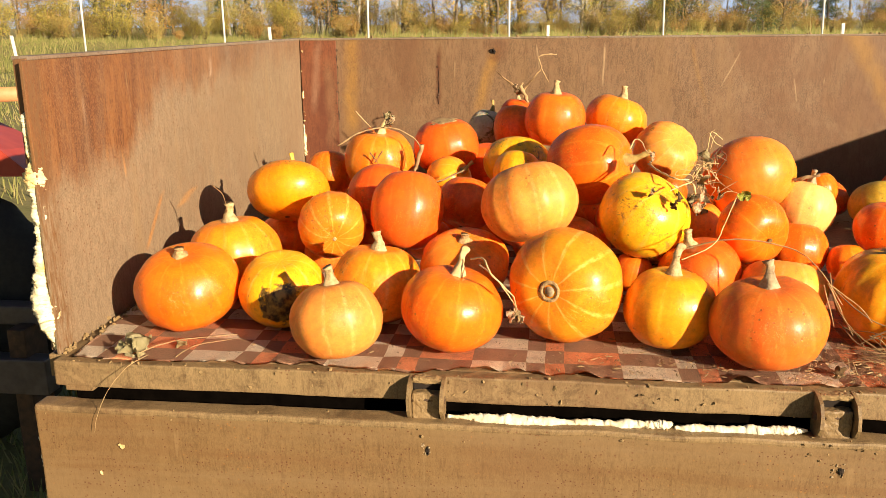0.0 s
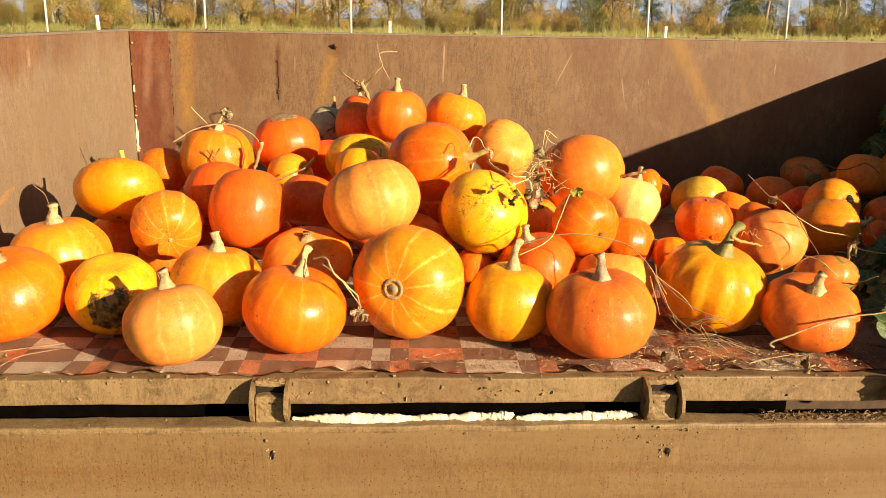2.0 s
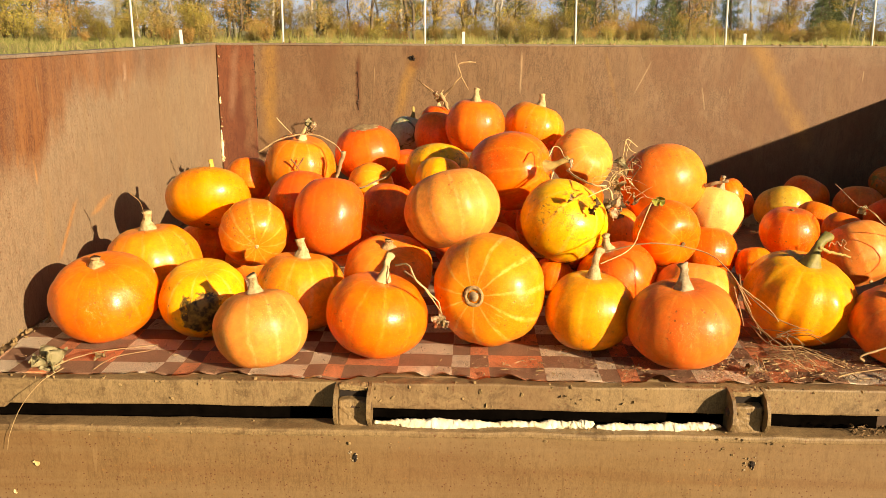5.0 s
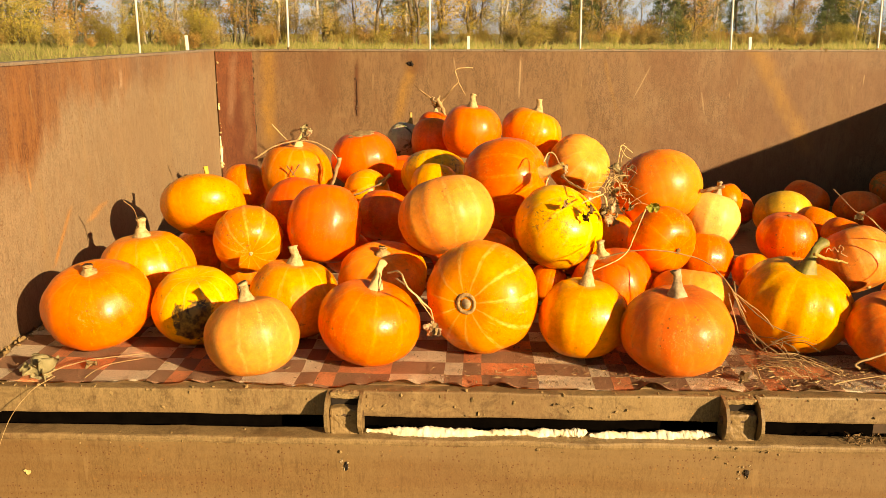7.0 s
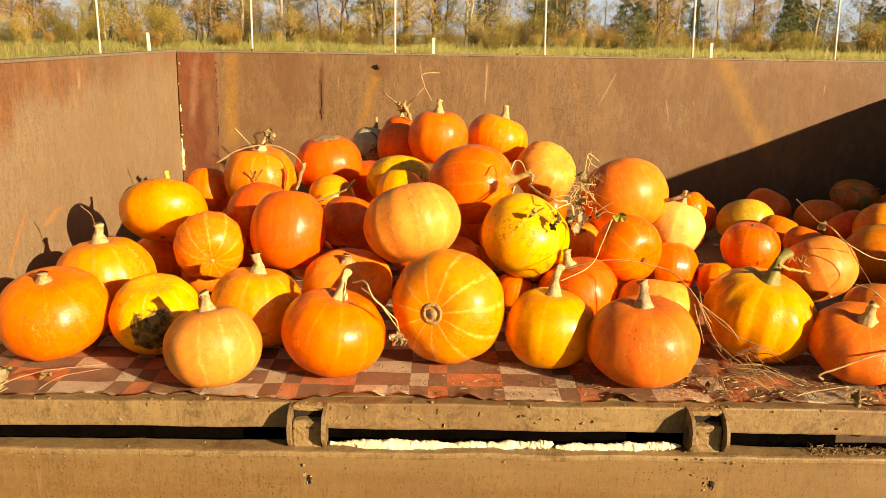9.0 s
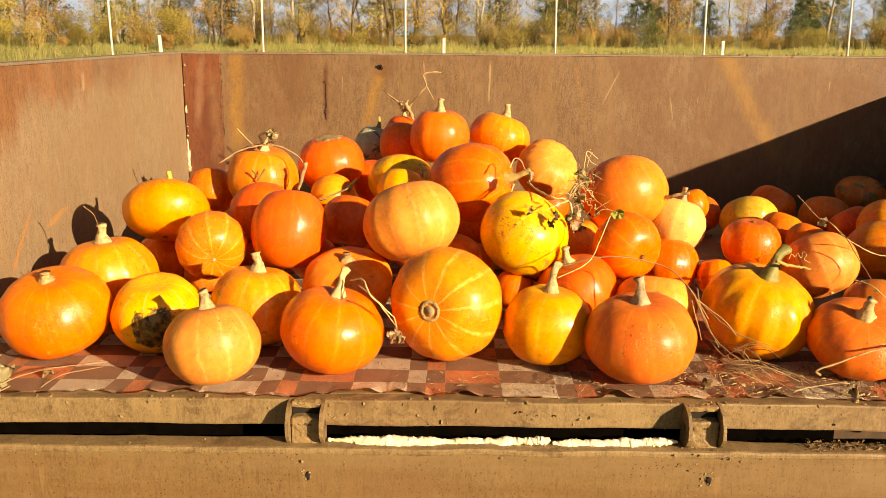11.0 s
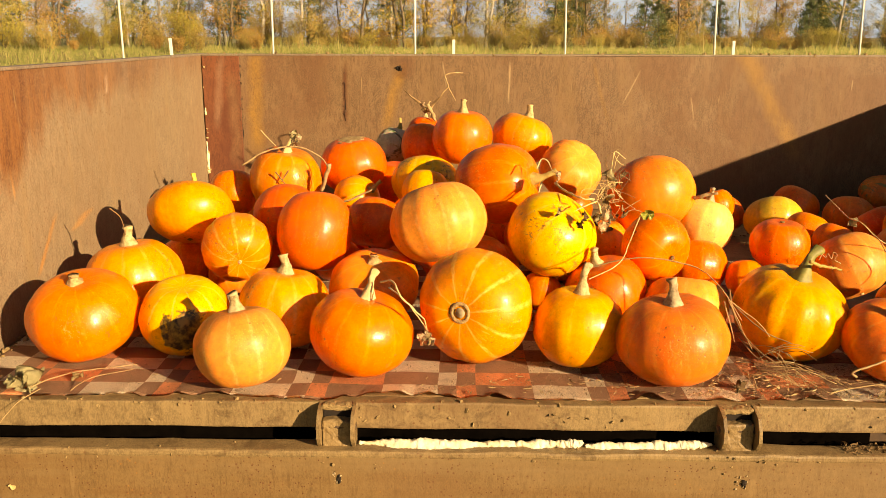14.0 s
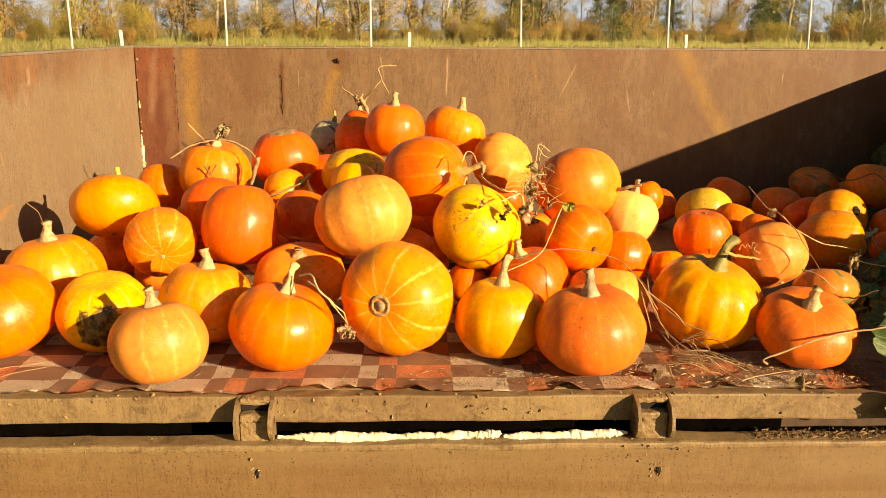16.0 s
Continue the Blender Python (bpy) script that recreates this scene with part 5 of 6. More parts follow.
imp("beam", box(bmesh.new(), (-2.2, 1.32, 0.66), (-0.9, 1.40, 0.735), 0.008), M_BEAM, "dark iron drawbar beam")
imp("beam", box(bmesh.new(), (-2.2, 1.22, 0.42), (-0.85, 1.30, 0.56), 0.008), M_BEAM, "dark iron drawbar beam")
imp("beam_leg", box(bmesh.new(), (-1.0, 1.24, 0.0), (-0.93, 1.38, 0.67), 0.006), M_DARK, "dark iron leg")

# bright haze of sky low over the far woods
k = Mat("far_sky", 1.0)
k.b.inputs["Emission Color"].default_value = (0.58, 0.73, 0.97, 1)
k.b.inputs["Emission Strength"].default_value = 0.46
k.done((0.0, 0.0, 0.0))
bm = bmesh.new()
sheet(bm, 40, 2, lambda u, v: (420 * math.cos(math.pi * (0.15 + 0.7 * u)), 420 * math.sin(math.pi * (0.15 + 0.7 * u)), -2 + 92 * v))
tagged(mesh_object("backdrop", bm, k.m, True), "pale blue autumn sky over the horizon", "sky", kind="structure")


# ---- dried vines, straw and crumbs ----
def vine(name, label, points, radius, material):
    """A dried runner, uneven in thickness, with knots."""
    seed = points[0][0] * 13
    line = smooth_line(points, 9)
    bm = bmesh.new()
    line = [p + noise.noise_vector(p * 55 + Vector((seed, 0, 0))) * radius * 0.8 for p in line]
    n = max(1, len(line) - 1)
    tube(bm, line, [radius * (1.1 - 0.45 * i / n + 0.35 * noise.noise(p * 90)) for i, p in enumerate(line)], 7)
    return tagged(mesh_object(name, bm, material, True), label, "straw" if name == "straw" else "vine", "dried vines and straw")


vine("dried_vine", "pale vine trailing over the pumpkins", [(1.979, 0.750, 1.362), (1.950, 0.600, 1.357), (1.943, 0.520, 1.348), (1.941, 0.450, 1.351), (1.970, 0.440, 1.323), (2.008, 0.460, 1.299), (2.080, 0.500, 1.264), (2.157, 0.550, 1.243), (2.209, 0.550, 1.230)], 0.0013, M_STRAW)
vine("dried_vine", "thin brown runner hanging between pumpkins", [(1.947, 0.450, 1.348), (1.975, 0.430, 1.317), (2.000, 0.430, 1.281), (2.027, 0.420, 1.239), (2.036, 0.380, 1.211), (2.030, 0.300, 1.202)], 0.0011, M_VINE_DARK)
vine("dried_vine", "yellow bract bent away from a green stem", [(1.708, 0.150, 1.335), (1.748, 0.200, 1.314), (1.816, 0.300, 1.283), (1.893, 0.420, 1.246)], 0.0034, M_STEM_OLIVE)
vine("dried_vine", "curled pale tendril on a pumpkin", [(1.854, 0.455, 1.261), (1.860, 0.455, 1.273), (1.869, 0.455, 1.266), (1.871, 0.450, 1.277), (1.881, 0.450, 1.265), (1.884, 0.450, 1.280), (1.893, 0.450, 1.273), (1.889, 0.450, 1.262), (1.904, 0.450, 1.253)], 0.0008, M_STRAW)
vine("dried_vine", "thin pale stalk beside a pumpkin", [(1.942, 0.300, 1.254), (1.961, 0.280, 1.251), (1.975, 0.260, 1.243), (2.003, 0.250, 1.218)], 0.0014, M_STRAW)
vine("dried_vine", "thin pale stalk at the edge of the leaves", [(2.063, 0.300, 1.185), (2.062, 0.250, 1.209), (2.076, 0.220, 1.230)], 0.0016, M_STRAW)
vine("dried_vine", "thin pale stalk at the edge of the leaves", [(2.355, 0.800, 1.234), (2.343, 0.750, 1.211), (2.339, 0.700, 1.195), (2.310, 0.600, 1.205)], 0.0018, M_STRAW)
vine("dried_vine", "thin dry runner beside the ribbed pumpkin", [(1.539, 0.120, 1.264), (1.560, 0.120, 1.227), (1.578, 0.120, 1.191), (1.596, 0.120, 1.159)], 0.0013, M_VINE)
vine("dried_vine", "thin dry runner beside the ribbed pumpkin", [(1.539, 0.120, 1.264), (1.571, 0.110, 1.241), (1.600, 0.100, 1.219), (1.622, 0.100, 1.192)], 0.0012, M_VINE)
vine("dried_vine", "thin dry runner beside the ribbed pumpkin", [(1.532, 0.120, 1.259), (1.543, 0.110, 1.220), (1.553, 0.100, 1.182)], 0.0012, M_VINE)
vine("dried_vine", "thin dry stalk standing in the withered clump", [(1.328, 0.500, 1.386), (1.336, 0.500, 1.416), (1.357, 0.500, 1.441), (1.363, 0.500, 1.485), (1.369, 0.500, 1.509), (1.394, 0.500, 1.492)], 0.0014, M_STRAW)
vine("dried_vine", "thin dry stalk in the withered clump", [(1.328, 0.470, 1.406), (1.351, 0.470, 1.436), (1.384, 0.470, 1.441)], 0.0013, M_STRAW)
vine("dried_vine", "yellowed vine end by the mottled pumpkin", [(1.297, 0.400, 1.414), (1.316, 0.380, 1.404), (1.318, 0.360, 1.389)], 0.0030, M_STRAW)
vine("dried_vine", "thin dry stalk in the withered clump", [(1.364, 0.500, 1.506), (1.377, 0.500, 1.485), (1.395, 0.500, 1.475)], 0.0010, M_STRAW)
vine("dried_vine", "thin dry stalk in the withered clump", [(1.329, 0.450, 1.415), (1.345, 0.450, 1.376), (1.342, 0.450, 1.342)], 0.0013, M_VINE)
vine("dried_vine", "looped pale tendril by a thick stem", [(1.184, 0.500, 1.468), (1.197, 0.520, 1.488), (1.212, 0.520, 1.483), (1.222, 0.500, 1.464), (1.240, 0.480, 1.453)], 0.0014, M_STRAW)
vine("dried_vine", "pale vine end hanging from a thick stem", [(1.197, 0.500, 1.434), (1.188, 0.470, 1.413)], 0.0022, M_STRAW)
vine("dried_vine", "yellowed vine over the mottled pumpkin", [(1.226, 0.480, 1.436), (1.245, 0.420, 1.429), (1.271, 0.360, 1.423), (1.303, 0.360, 1.421)], 0.0024, M_STRAW)
vine("dried_vine", "yellowed vine tip on the mottled pumpkin", [(1.308, 0.360, 1.417), (1.255, 0.310, 1.405)], 0.0016, M_STRAW)
vine("dried_vine", "thin yellow vine stalk bending over pumpkins", [(1.396, 0.310, 1.395), (1.371, 0.280, 1.347), (1.341, 0.200, 1.326), (1.310, 0.160, 1.314), (1.257, 0.100, 1.309)], 0.0012, M_STRAW)
vine("dried_vine", "dry vine knot on top of the heap", [(0.908, 1.200, 1.575), (0.887, 1.200, 1.553), (0.874, 1.200, 1.571), (0.841, 1.200, 1.595)], 0.0024, M_VINE)
vine("dried_vine", "thick pale stem end on top of the heap", [(0.899, 1.200, 1.563), (0.911, 1.200, 1.538), (0.923, 1.200, 1.514)], 0.0065, M_VINE)
vine("dried_vine", "second pale strand beside a dried stem", [(0.865, 0.080, 1.295), (0.895, 0.040, 1.285), (0.922, 0.050, 1.246), (0.937, 0.080, 1.212)], 0.0014, M_STRAW)
vine("dried_vine", "dried pale vine curling down a pumpkin", [(0.847, 0.095, 1.303), (0.874, 0.070, 1.310), (0.890, 0.040, 1.290), (0.918, 0.045, 1.258), (0.934, 0.070, 1.232), (0.939, 0.088, 1.198)], 0.0020, M_STRAW)
vine("dried_vine", "dried pale vine lying over a pumpkin", [(0.395, 0.840, 1.423), (0.463, 0.850, 1.461), (0.543, 0.860, 1.473), (0.600, 0.860, 1.451), (0.632, 0.850, 1.417), (0.622, 0.840, 1.357)], 0.0024, M_VINE)
vine("dried_vine", "short dried vine end sticking up", [(0.451, 0.840, 1.520), (0.490, 0.850, 1.474)], 0.0020, M_VINE)
vine("dried_vine", "thick dried vine stump", [(0.641, 0.830, 1.427), (0.614, 0.840, 1.349)], 0.0060, M_VINE)
vine("dried_vine", "dried vine standing up from the heap", [(0.919, 1.260, 1.508), (0.906, 1.260, 1.538), (0.938, 1.250, 1.587), (0.961, 1.250, 1.619), (0.956, 1.250, 1.654), (1.011, 1.260, 1.660)], 0.0030, M_VINE)
vine("dried_vine", "thin dried vine twig", [(0.961, 1.250, 1.619), (0.986, 1.250, 1.573)], 0.0020, M_VINE)
vine("dried_vine", "thin dark dried twig", [(0.823, 1.250, 1.605), (0.863, 1.250, 1.570), (0.902, 1.260, 1.544)], 0.0020, M_VINE_DARK)
vine("dried_vine", "dark dried twig on top", [(0.904, 1.250, 1.548), (0.948, 1.250, 1.598)], 0.0038, M_VINE_DARK)
vine("dried_vine", "thin red-brown dry runner", [(1.276, 0.240, 1.296), (1.375, 0.200, 1.328), (1.478, 0.170, 1.319), (1.521, 0.120, 1.290), (1.563, 0.100, 1.227)], 0.0014, M_VINE)
vine("dried_vine", "thin brown runner beside a pumpkin", [(1.556, 0.170, 1.271), (1.564, 0.140, 1.217), (1.587, 0.100, 1.177), (1.627, 0.080, 1.148), (1.659, 0.060, 1.127)], 0.0016, M_VINE_DARK)
vine("dried_vine", "thin brown dry twig", [(1.565, 0.150, 1.239), (1.616, 0.120, 1.198), (1.671, 0.110, 1.175)], 0.0014, M_VINE_DARK)
vine("dried_vine", "thin brown dry twig", [(1.567, 0.120, 1.185), (1.599, 0.090, 1.151), (1.643, 0.070, 1.144)], 0.0014, M_VINE_DARK)
vine("dried_vine", "pale dry stalk lying before a pumpkin", [(1.754, 0.000, 1.149), (1.746, 0.000, 1.159), (1.785, 0.000, 1.173), (1.848, 0.010, 1.194), (1.937, 0.020, 1.209), (2.041, 0.030, 1.217)], 0.0024, M_VINE)
vine("dried_vine", "dried vine end on pumpkins", [(2.156, 0.500, 1.224), (2.221, 0.460, 1.217), (2.278, 0.440, 1.240)], 0.0014, M_STRAW)
vine("dried_vine", "hanging dried vine stump", [(2.128, 0.450, 1.245), (2.130, 0.440, 1.136)], 0.0040, M_VINE)
vine("dried_vine", "dark dried vine on pumpkins", [(2.424, 1.240, 1.318), (2.504, 1.230, 1.297), (2.573, 1.220, 1.320), (2.628, 1.220, 1.285)], 0.0020, M_VINE_DARK)
vine("straw", "pale dry straw on the blanket", [(0.160, 0.000, 1.108), (0.239, 0.030, 1.130), (0.366, 0.050, 1.142)], 0.0012, M_VINE)
vine("straw", "thin dry straw on the blanket", [(0.237, 0.000, 1.097), (0.286, 0.020, 1.125), (0.360, 0.040, 1.135)], 0.0008, M_VINE)
vine("straw", "pale straw hanging over the rail", [(0.203, -0.020, 1.118), (0.172, -0.050, 1.102), (0.147, -0.085, 1.068), (0.120, -0.090, 1.014), (0.110, -0.090, 0.976)], 0.0007, M_VINE)
vine("straw", "thin dry stalk hanging down", [(2.135, -0.050, 1.066), (2.136, -0.075, 1.015), (2.131, -0.100, 0.938), (2.125, -0.130, 0.840)], 0.0010, M_VINE)
vine("dried_vine", "dried stem end on a cream pumpkin", [(1.585, 0.580, 1.385), (1.605, 0.570, 1.394), (1.634, 0.560, 1.404)], 0.0050, M_VINE)
vine("dried_vine", "thin dark dry twig", [(0.193, 0.400, 1.387), (0.213, 0.410, 1.362), (0.217, 0.420, 1.319)], 0.0013, M_VINE_DARK)
vine("dried_vine", "dark dried twig on a pumpkin", [(0.490, 0.830, 1.406), (0.517, 0.830, 1.371)], 0.0020, M_VINE_DARK)
vine("dried_vine", "dark dried twig on a pumpkin", [(0.525, 0.830, 1.410), (0.504, 0.830, 1.377)], 0.0020, M_VINE_DARK)
vine("dried_vine", "pale dried vine by a stem", [(0.669, 0.740, 1.331), (0.712, 0.730, 1.349), (0.770, 0.720, 1.376)], 0.0030, M_VINE)
vine("straw", "thin dry straw on the blanket", [(1.699, -0.020, 1.124), (1.738, -0.010, 1.129), (1.807, 0.000, 1.136)], 0.0013, M_VINE)


def crumpled(at, size, material, label, seed, name="dried_leaf", category="leaf"):
    """A shrivelled leaf: a small sheet folded by noise, with thickness."""
    bm = bmesh.new()

    def f(u, v):
        p = Vector(((u - 0.5) * (1 - 0.5 * abs(v - 0.5)), (v - 0.5), 0)) * size
        return p + noise.noise_vector(p * (2.6 / size) + Vector((seed, 0, 0))) * size * 0.45
    sheet(bm, 10, 10, f)
    bmesh.ops.solidify(bm, geom=bm.faces[:], thickness=0.0012)
    ob = tagged(mesh_object(name, bm, material, True), label, category)
    ob.location = at
    ob.rotation_euler = (1.2 + 0.3 * math.sin(seed), 0.4 * math.cos(seed * 2), seed)
    return ob


M_DRY_LEAF = plain("dry_leaf", (0.30, 0.20, 0.09), (0.50, 0.38, 0.20), 0.85, 40, 0.6)
M_BROWN_LEAF = plain("brown_leaf", (0.10, 0.055, 0.022), (0.24, 0.15, 0.07), 0.85, 50, 0.6)
M_SAGE_LEAF = plain("wilted_leaf", (0.36, 0.32, 0.17), (0.54, 0.48, 0.29), 0.85, 40, 0.6)
dry = random.Random(5)
# the shrivelled clump between the pumpkins
for k in range(20):
    crumpled((1.372 + dry.uniform(-0.04, 0.03), 0.56 + dry.uniform(-0.06, 0.02), 1.395 + dry.uniform(-0.09, 0.06)), dry.uniform(0.012, 0.024),
             dry.choice([M_DRY_LEAF, M_BROWN_LEAF, M_DRY_LEAF, M_SAGE_LEAF]), "shrivelled brown leaf in the heap", k * 1.7)
for k in range(34):
    a = Vector((1.36 + dry.uniform(-0.03, 0.03), 0.50 + dry.uniform(-0.05, 0.03), 1.36 + dry.uniform(0, 0.09)))
    b = a + Vector((dry.uniform(-0.06, 0.06), dry.uniform(-0.04, 0.02), dry.uniform(-0.05, 0.08)))
    vine("dried_vine", "tangled thin dry vine", [a, (a + b) / 2 + Vector((dry.uniform(-0.02, 0.02), 0, 0.012)), b], 0.0008, dry.choice([M_VINE, M_STRAW, M_STRAW, M_VINE_DARK]))
for k, (p, s, m) in enumerate((
        ((1.278, 0.325, 1.392), 0.022, M_BROWN_LEAF), ((1.268, 0.320, 1.372), 0.02, M_BROWN_LEAF), ((1.22, 0.325, 1.398), 0.022, M_DRY_LEAF),
        ((0.542, 0.86, 1.49), 0.035, M_DRY_LEAF), ((0.936, 0.086, 1.190), 0.016, M_DRY_LEAF), ((0.944, 0.084, 1.182), 0.014, M_DRY_LEAF),
        ((0.89, 1.25, 1.546), 0.03, M_DRY_LEAF), ((2.133, 0.45, 1.236), 0.03, M_DRY_LEAF), ((2.14, 0.445, 1.225), 0.025, M_DRY_LEAF),
        ((0.155, 0.03, 1.118), 0.05, M_SAGE_LEAF), ((0.175, 0.01, 1.120), 0.045, M_SAGE_LEAF), ((0.145, 0.0, 1.116), 0.04, M_SAGE_LEAF),
        ((0.24, 0.06, 1.112), 0.03, M_DRY_LEAF), ((1.82, -0.0, 1.112), 0.03, M_DRY_LEAF), ((1.55, 0.03, 1.112), 0.025, M_BROWN_LEAF))):
    crumpled(p, s, m, "shrivelled dry leaf on the pumpkins" if p[2] > 1.13 else "wilted dry leaf on the blanket", 20 + k * 1.3)

M_PALE_LEAF = plain("bleached_leaf", (0.52, 0.37, 0.22), (0.80, 0.64, 0.46), 0.85, 60, 0.6)
for k in range(9):
    crumpled((0.939 + dry.uniform(-0.012, 0.012), 0.086 + dry.uniform(-0.008, 0.008), 1.194 + dry.uniform(-0.022, 0.012)), dry.uniform(0.011, 0.019), M_PALE_LEAF, "bleached shrivelled flower at a vine end", 50 + k * 1.9, "dried_flower", "flower")
for k, (p, w, m) in enumerate((((1.341, 0.42, 1.372), 0.030, M_PALE_LEAF), ((1.331, 0.42, 1.343), 0.026, M_PALE_LEAF), ((1.357, 0.49, 1.455), 0.030, M_SAGE_LEAF), ((1.345, 0.44, 1.402), 0.028, M_DRY_LEAF),
        ((1.232, 0.475, 1.452), 0.026, M_PALE_LEAF), ((0.540, 0.86, 1.503), 0.030, M_SAGE_LEAF), ((0.548, 0.855, 1.493), 0.026, M_PALE_LEAF), ((0.885, 1.20, 1.560), 0.024, M_PALE_LEAF),
        ((2.205, 0.545, 1.238), 0.030, M_PALE_LEAF), ((2.190, 0.540, 1.226), 0.022, M_DRY_LEAF), ((1.945, 0.505, 1.342), 0.022, M_SAGE_LEAF))):
    crumpled(p, w, m, "shrivelled pale leaf among the pumpkins", 80 + k * 2.3)

# twigs with seed heads beside the ribbed pumpkin
for k in range(26):
    a = Vector((1.60 + dry.uniform(-0.03, 0.05), 0.08 + dry.uniform(-0.04, 0.05), 1.115 + dry.uniform(0, 0.07)))
    b = a + Vector((dry.uniform(-0.03, 0.12), dry.uniform(-0.07, 0.0), dry.uniform(-0.05, 0.03)))
    b.z = max(b.z, 1.111)
    vine("dried_vine", "thin brown dry twig", [a, (a + b) / 2 + Vector((0, -0.005, 0.012)), b], 0.0009, dry.choice([M_VINE, M_VINE_DARK, M_VINE_DARK]))


def litter(name, label, lo, hi, count, size, material, seed, flat=0.3):
    """Crumbs of soil and plant bits strewn over the bed."""
    rnd = random.Random(seed)
    verts, faces = [], []
    for _ in range(count):
        x, y = rnd.uniform(lo[0], hi[0]), rnd.uniform(lo[1], hi[1])
        z = rnd.uniform(lo[2], hi[2])
        s = size * rnd.uniform(0.3, 1.0)
        a = rnd.uniform(0, 6.28)
        l = s * rnd.choice([1, 1, 1.5, 4])
        dx, dy = Vector((math.cos(a) * l, math.sin(a) * l, 0)), Vector((-math.sin(a) * s, math.cos(a) * s, 0))
        n = len(verts)
        c = Vector((x, y, z))
        verts += [c - dx, c + dy * 0.7, c + dx, c - dy * 0.7, c + Vector((0, 0, s * flat * 2.5))]
        faces += [(n, n + 1, n + 4), (n + 1, n + 2, n + 4), (n + 2, n + 3, n + 4), (n + 3, n, n + 4), (n, n + 3, n + 2, n + 1)]
    return tagged(from_lists(name, verts, faces, material, None, label), category="debris", kind="stuff")


litter("plant_debris", "crumbs of soil and dry plant bits", (0.95, -0.012, 1.108), (1.98, 0.30, 1.110), 800, 0.0026, M_MUD, 31)
litter("plant_debris", "dry plant bits on the blanket", (1.45, -0.012, 1.108), (2.0, 0.12, 1.111), 420, 0.0032, M_VINE, 32)
litter("plant_debris", "crumbs of soil on the blanket", (0.06, -0.01, 1.108), (0.95, 0.35, 1.110), 350, 0.0022, M_MUD, 33)
litter("plant_debris", "straw caught on the top of the drop side", (1.72, -0.070, 1.022), (2.06, -0.040, 1.036), 520, 0.0024, M_VINE_DARK, 35, 0.6)
litter("plant_debris", "dry straw and soil in front of the heap", (1.55, -0.015, 1.108), (2.02, 0.16, 1.114), 600, 0.0016, M_VINE, 36)
litter("plant_debris", "dark soil crumbs in front of the heap", (1.10, -0.012, 1.108), (2.02, 0.22, 1.111), 700, 0.0020, M_VINE_DARK, 37, 0.5)
litter("plant_debris", "straw and soil on the bare bed", (1.95, 0.0, 1.1005), (3.05, 1.7, 1.103), 900, 0.006, M_VINE_DARK, 34)


# ---- heap of squash leaves ----
def green_leaf_material(name, a, b, vein):
    k = Mat(name, 0.4)
    u, v, _ = k.split(k.c.outputs["UV"])
    au = k.op("ABSOLUTE", k.op("SUBTRACT", u, 0.5))
    rib = k.ramp(au, 0.018, 0.006)
    side = k.op("ABSOLUTE", k.op("SUBTRACT", k.op("FRACT", k.op("MULTIPLY", k.op("SUBTRACT", v, k.op("MULTIPLY", au, 0.9)), 5.0)), 0.5))
    lines = k.op("MAXIMUM", rib, k.ramp(side, 0.06, 0.015, 0, 0.8))
    c = k.mix(k.ramp(k.noise(25, 5), 0.4, 0.62), a, b)
    c = k.hue(c, k.ramp(k.random(), 0, 1, 0.65, 1.3), 1.0, k.ramp(k.random(), 0, 1, 0.485, 0.51))
    c = k.mix(lines, c, vein)
    c = k.mix(k.ramp(k.noise(9, 5), 0.64, 0.72, 0, 0.6), c, (0.25, 0.19, 0.05))
    k.bump(k.op("ADD", k.op("MULTIPLY", lines, -0.6), k.noise(60, 4)), 0.5, 0.004)
    return k.done(c)


M_GREEN = green_leaf_material("squash_leaf", (0.06, 0.115, 0.03), (0.115, 0.19, 0.055), (0.30, 0.36, 0.17))
M_PALE_GREEN = green_leaf_material("pale_leaf", (0.20, 0.26, 0.13), (0.28, 0.34, 0.18), (0.40, 0.44, 0.28))
M_YELLOW_LEAF = green_leaf_material("yellowing_leaf", (0.30, 0.28, 0.03), (0.18, 0.22, 0.03), (0.40, 0.38, 0.12))
M_BEIGE = green_leaf_material("withered_leaf", (0.46, 0.31, 0.16), (0.60, 0.44, 0.25), (0.66, 0.52, 0.33))


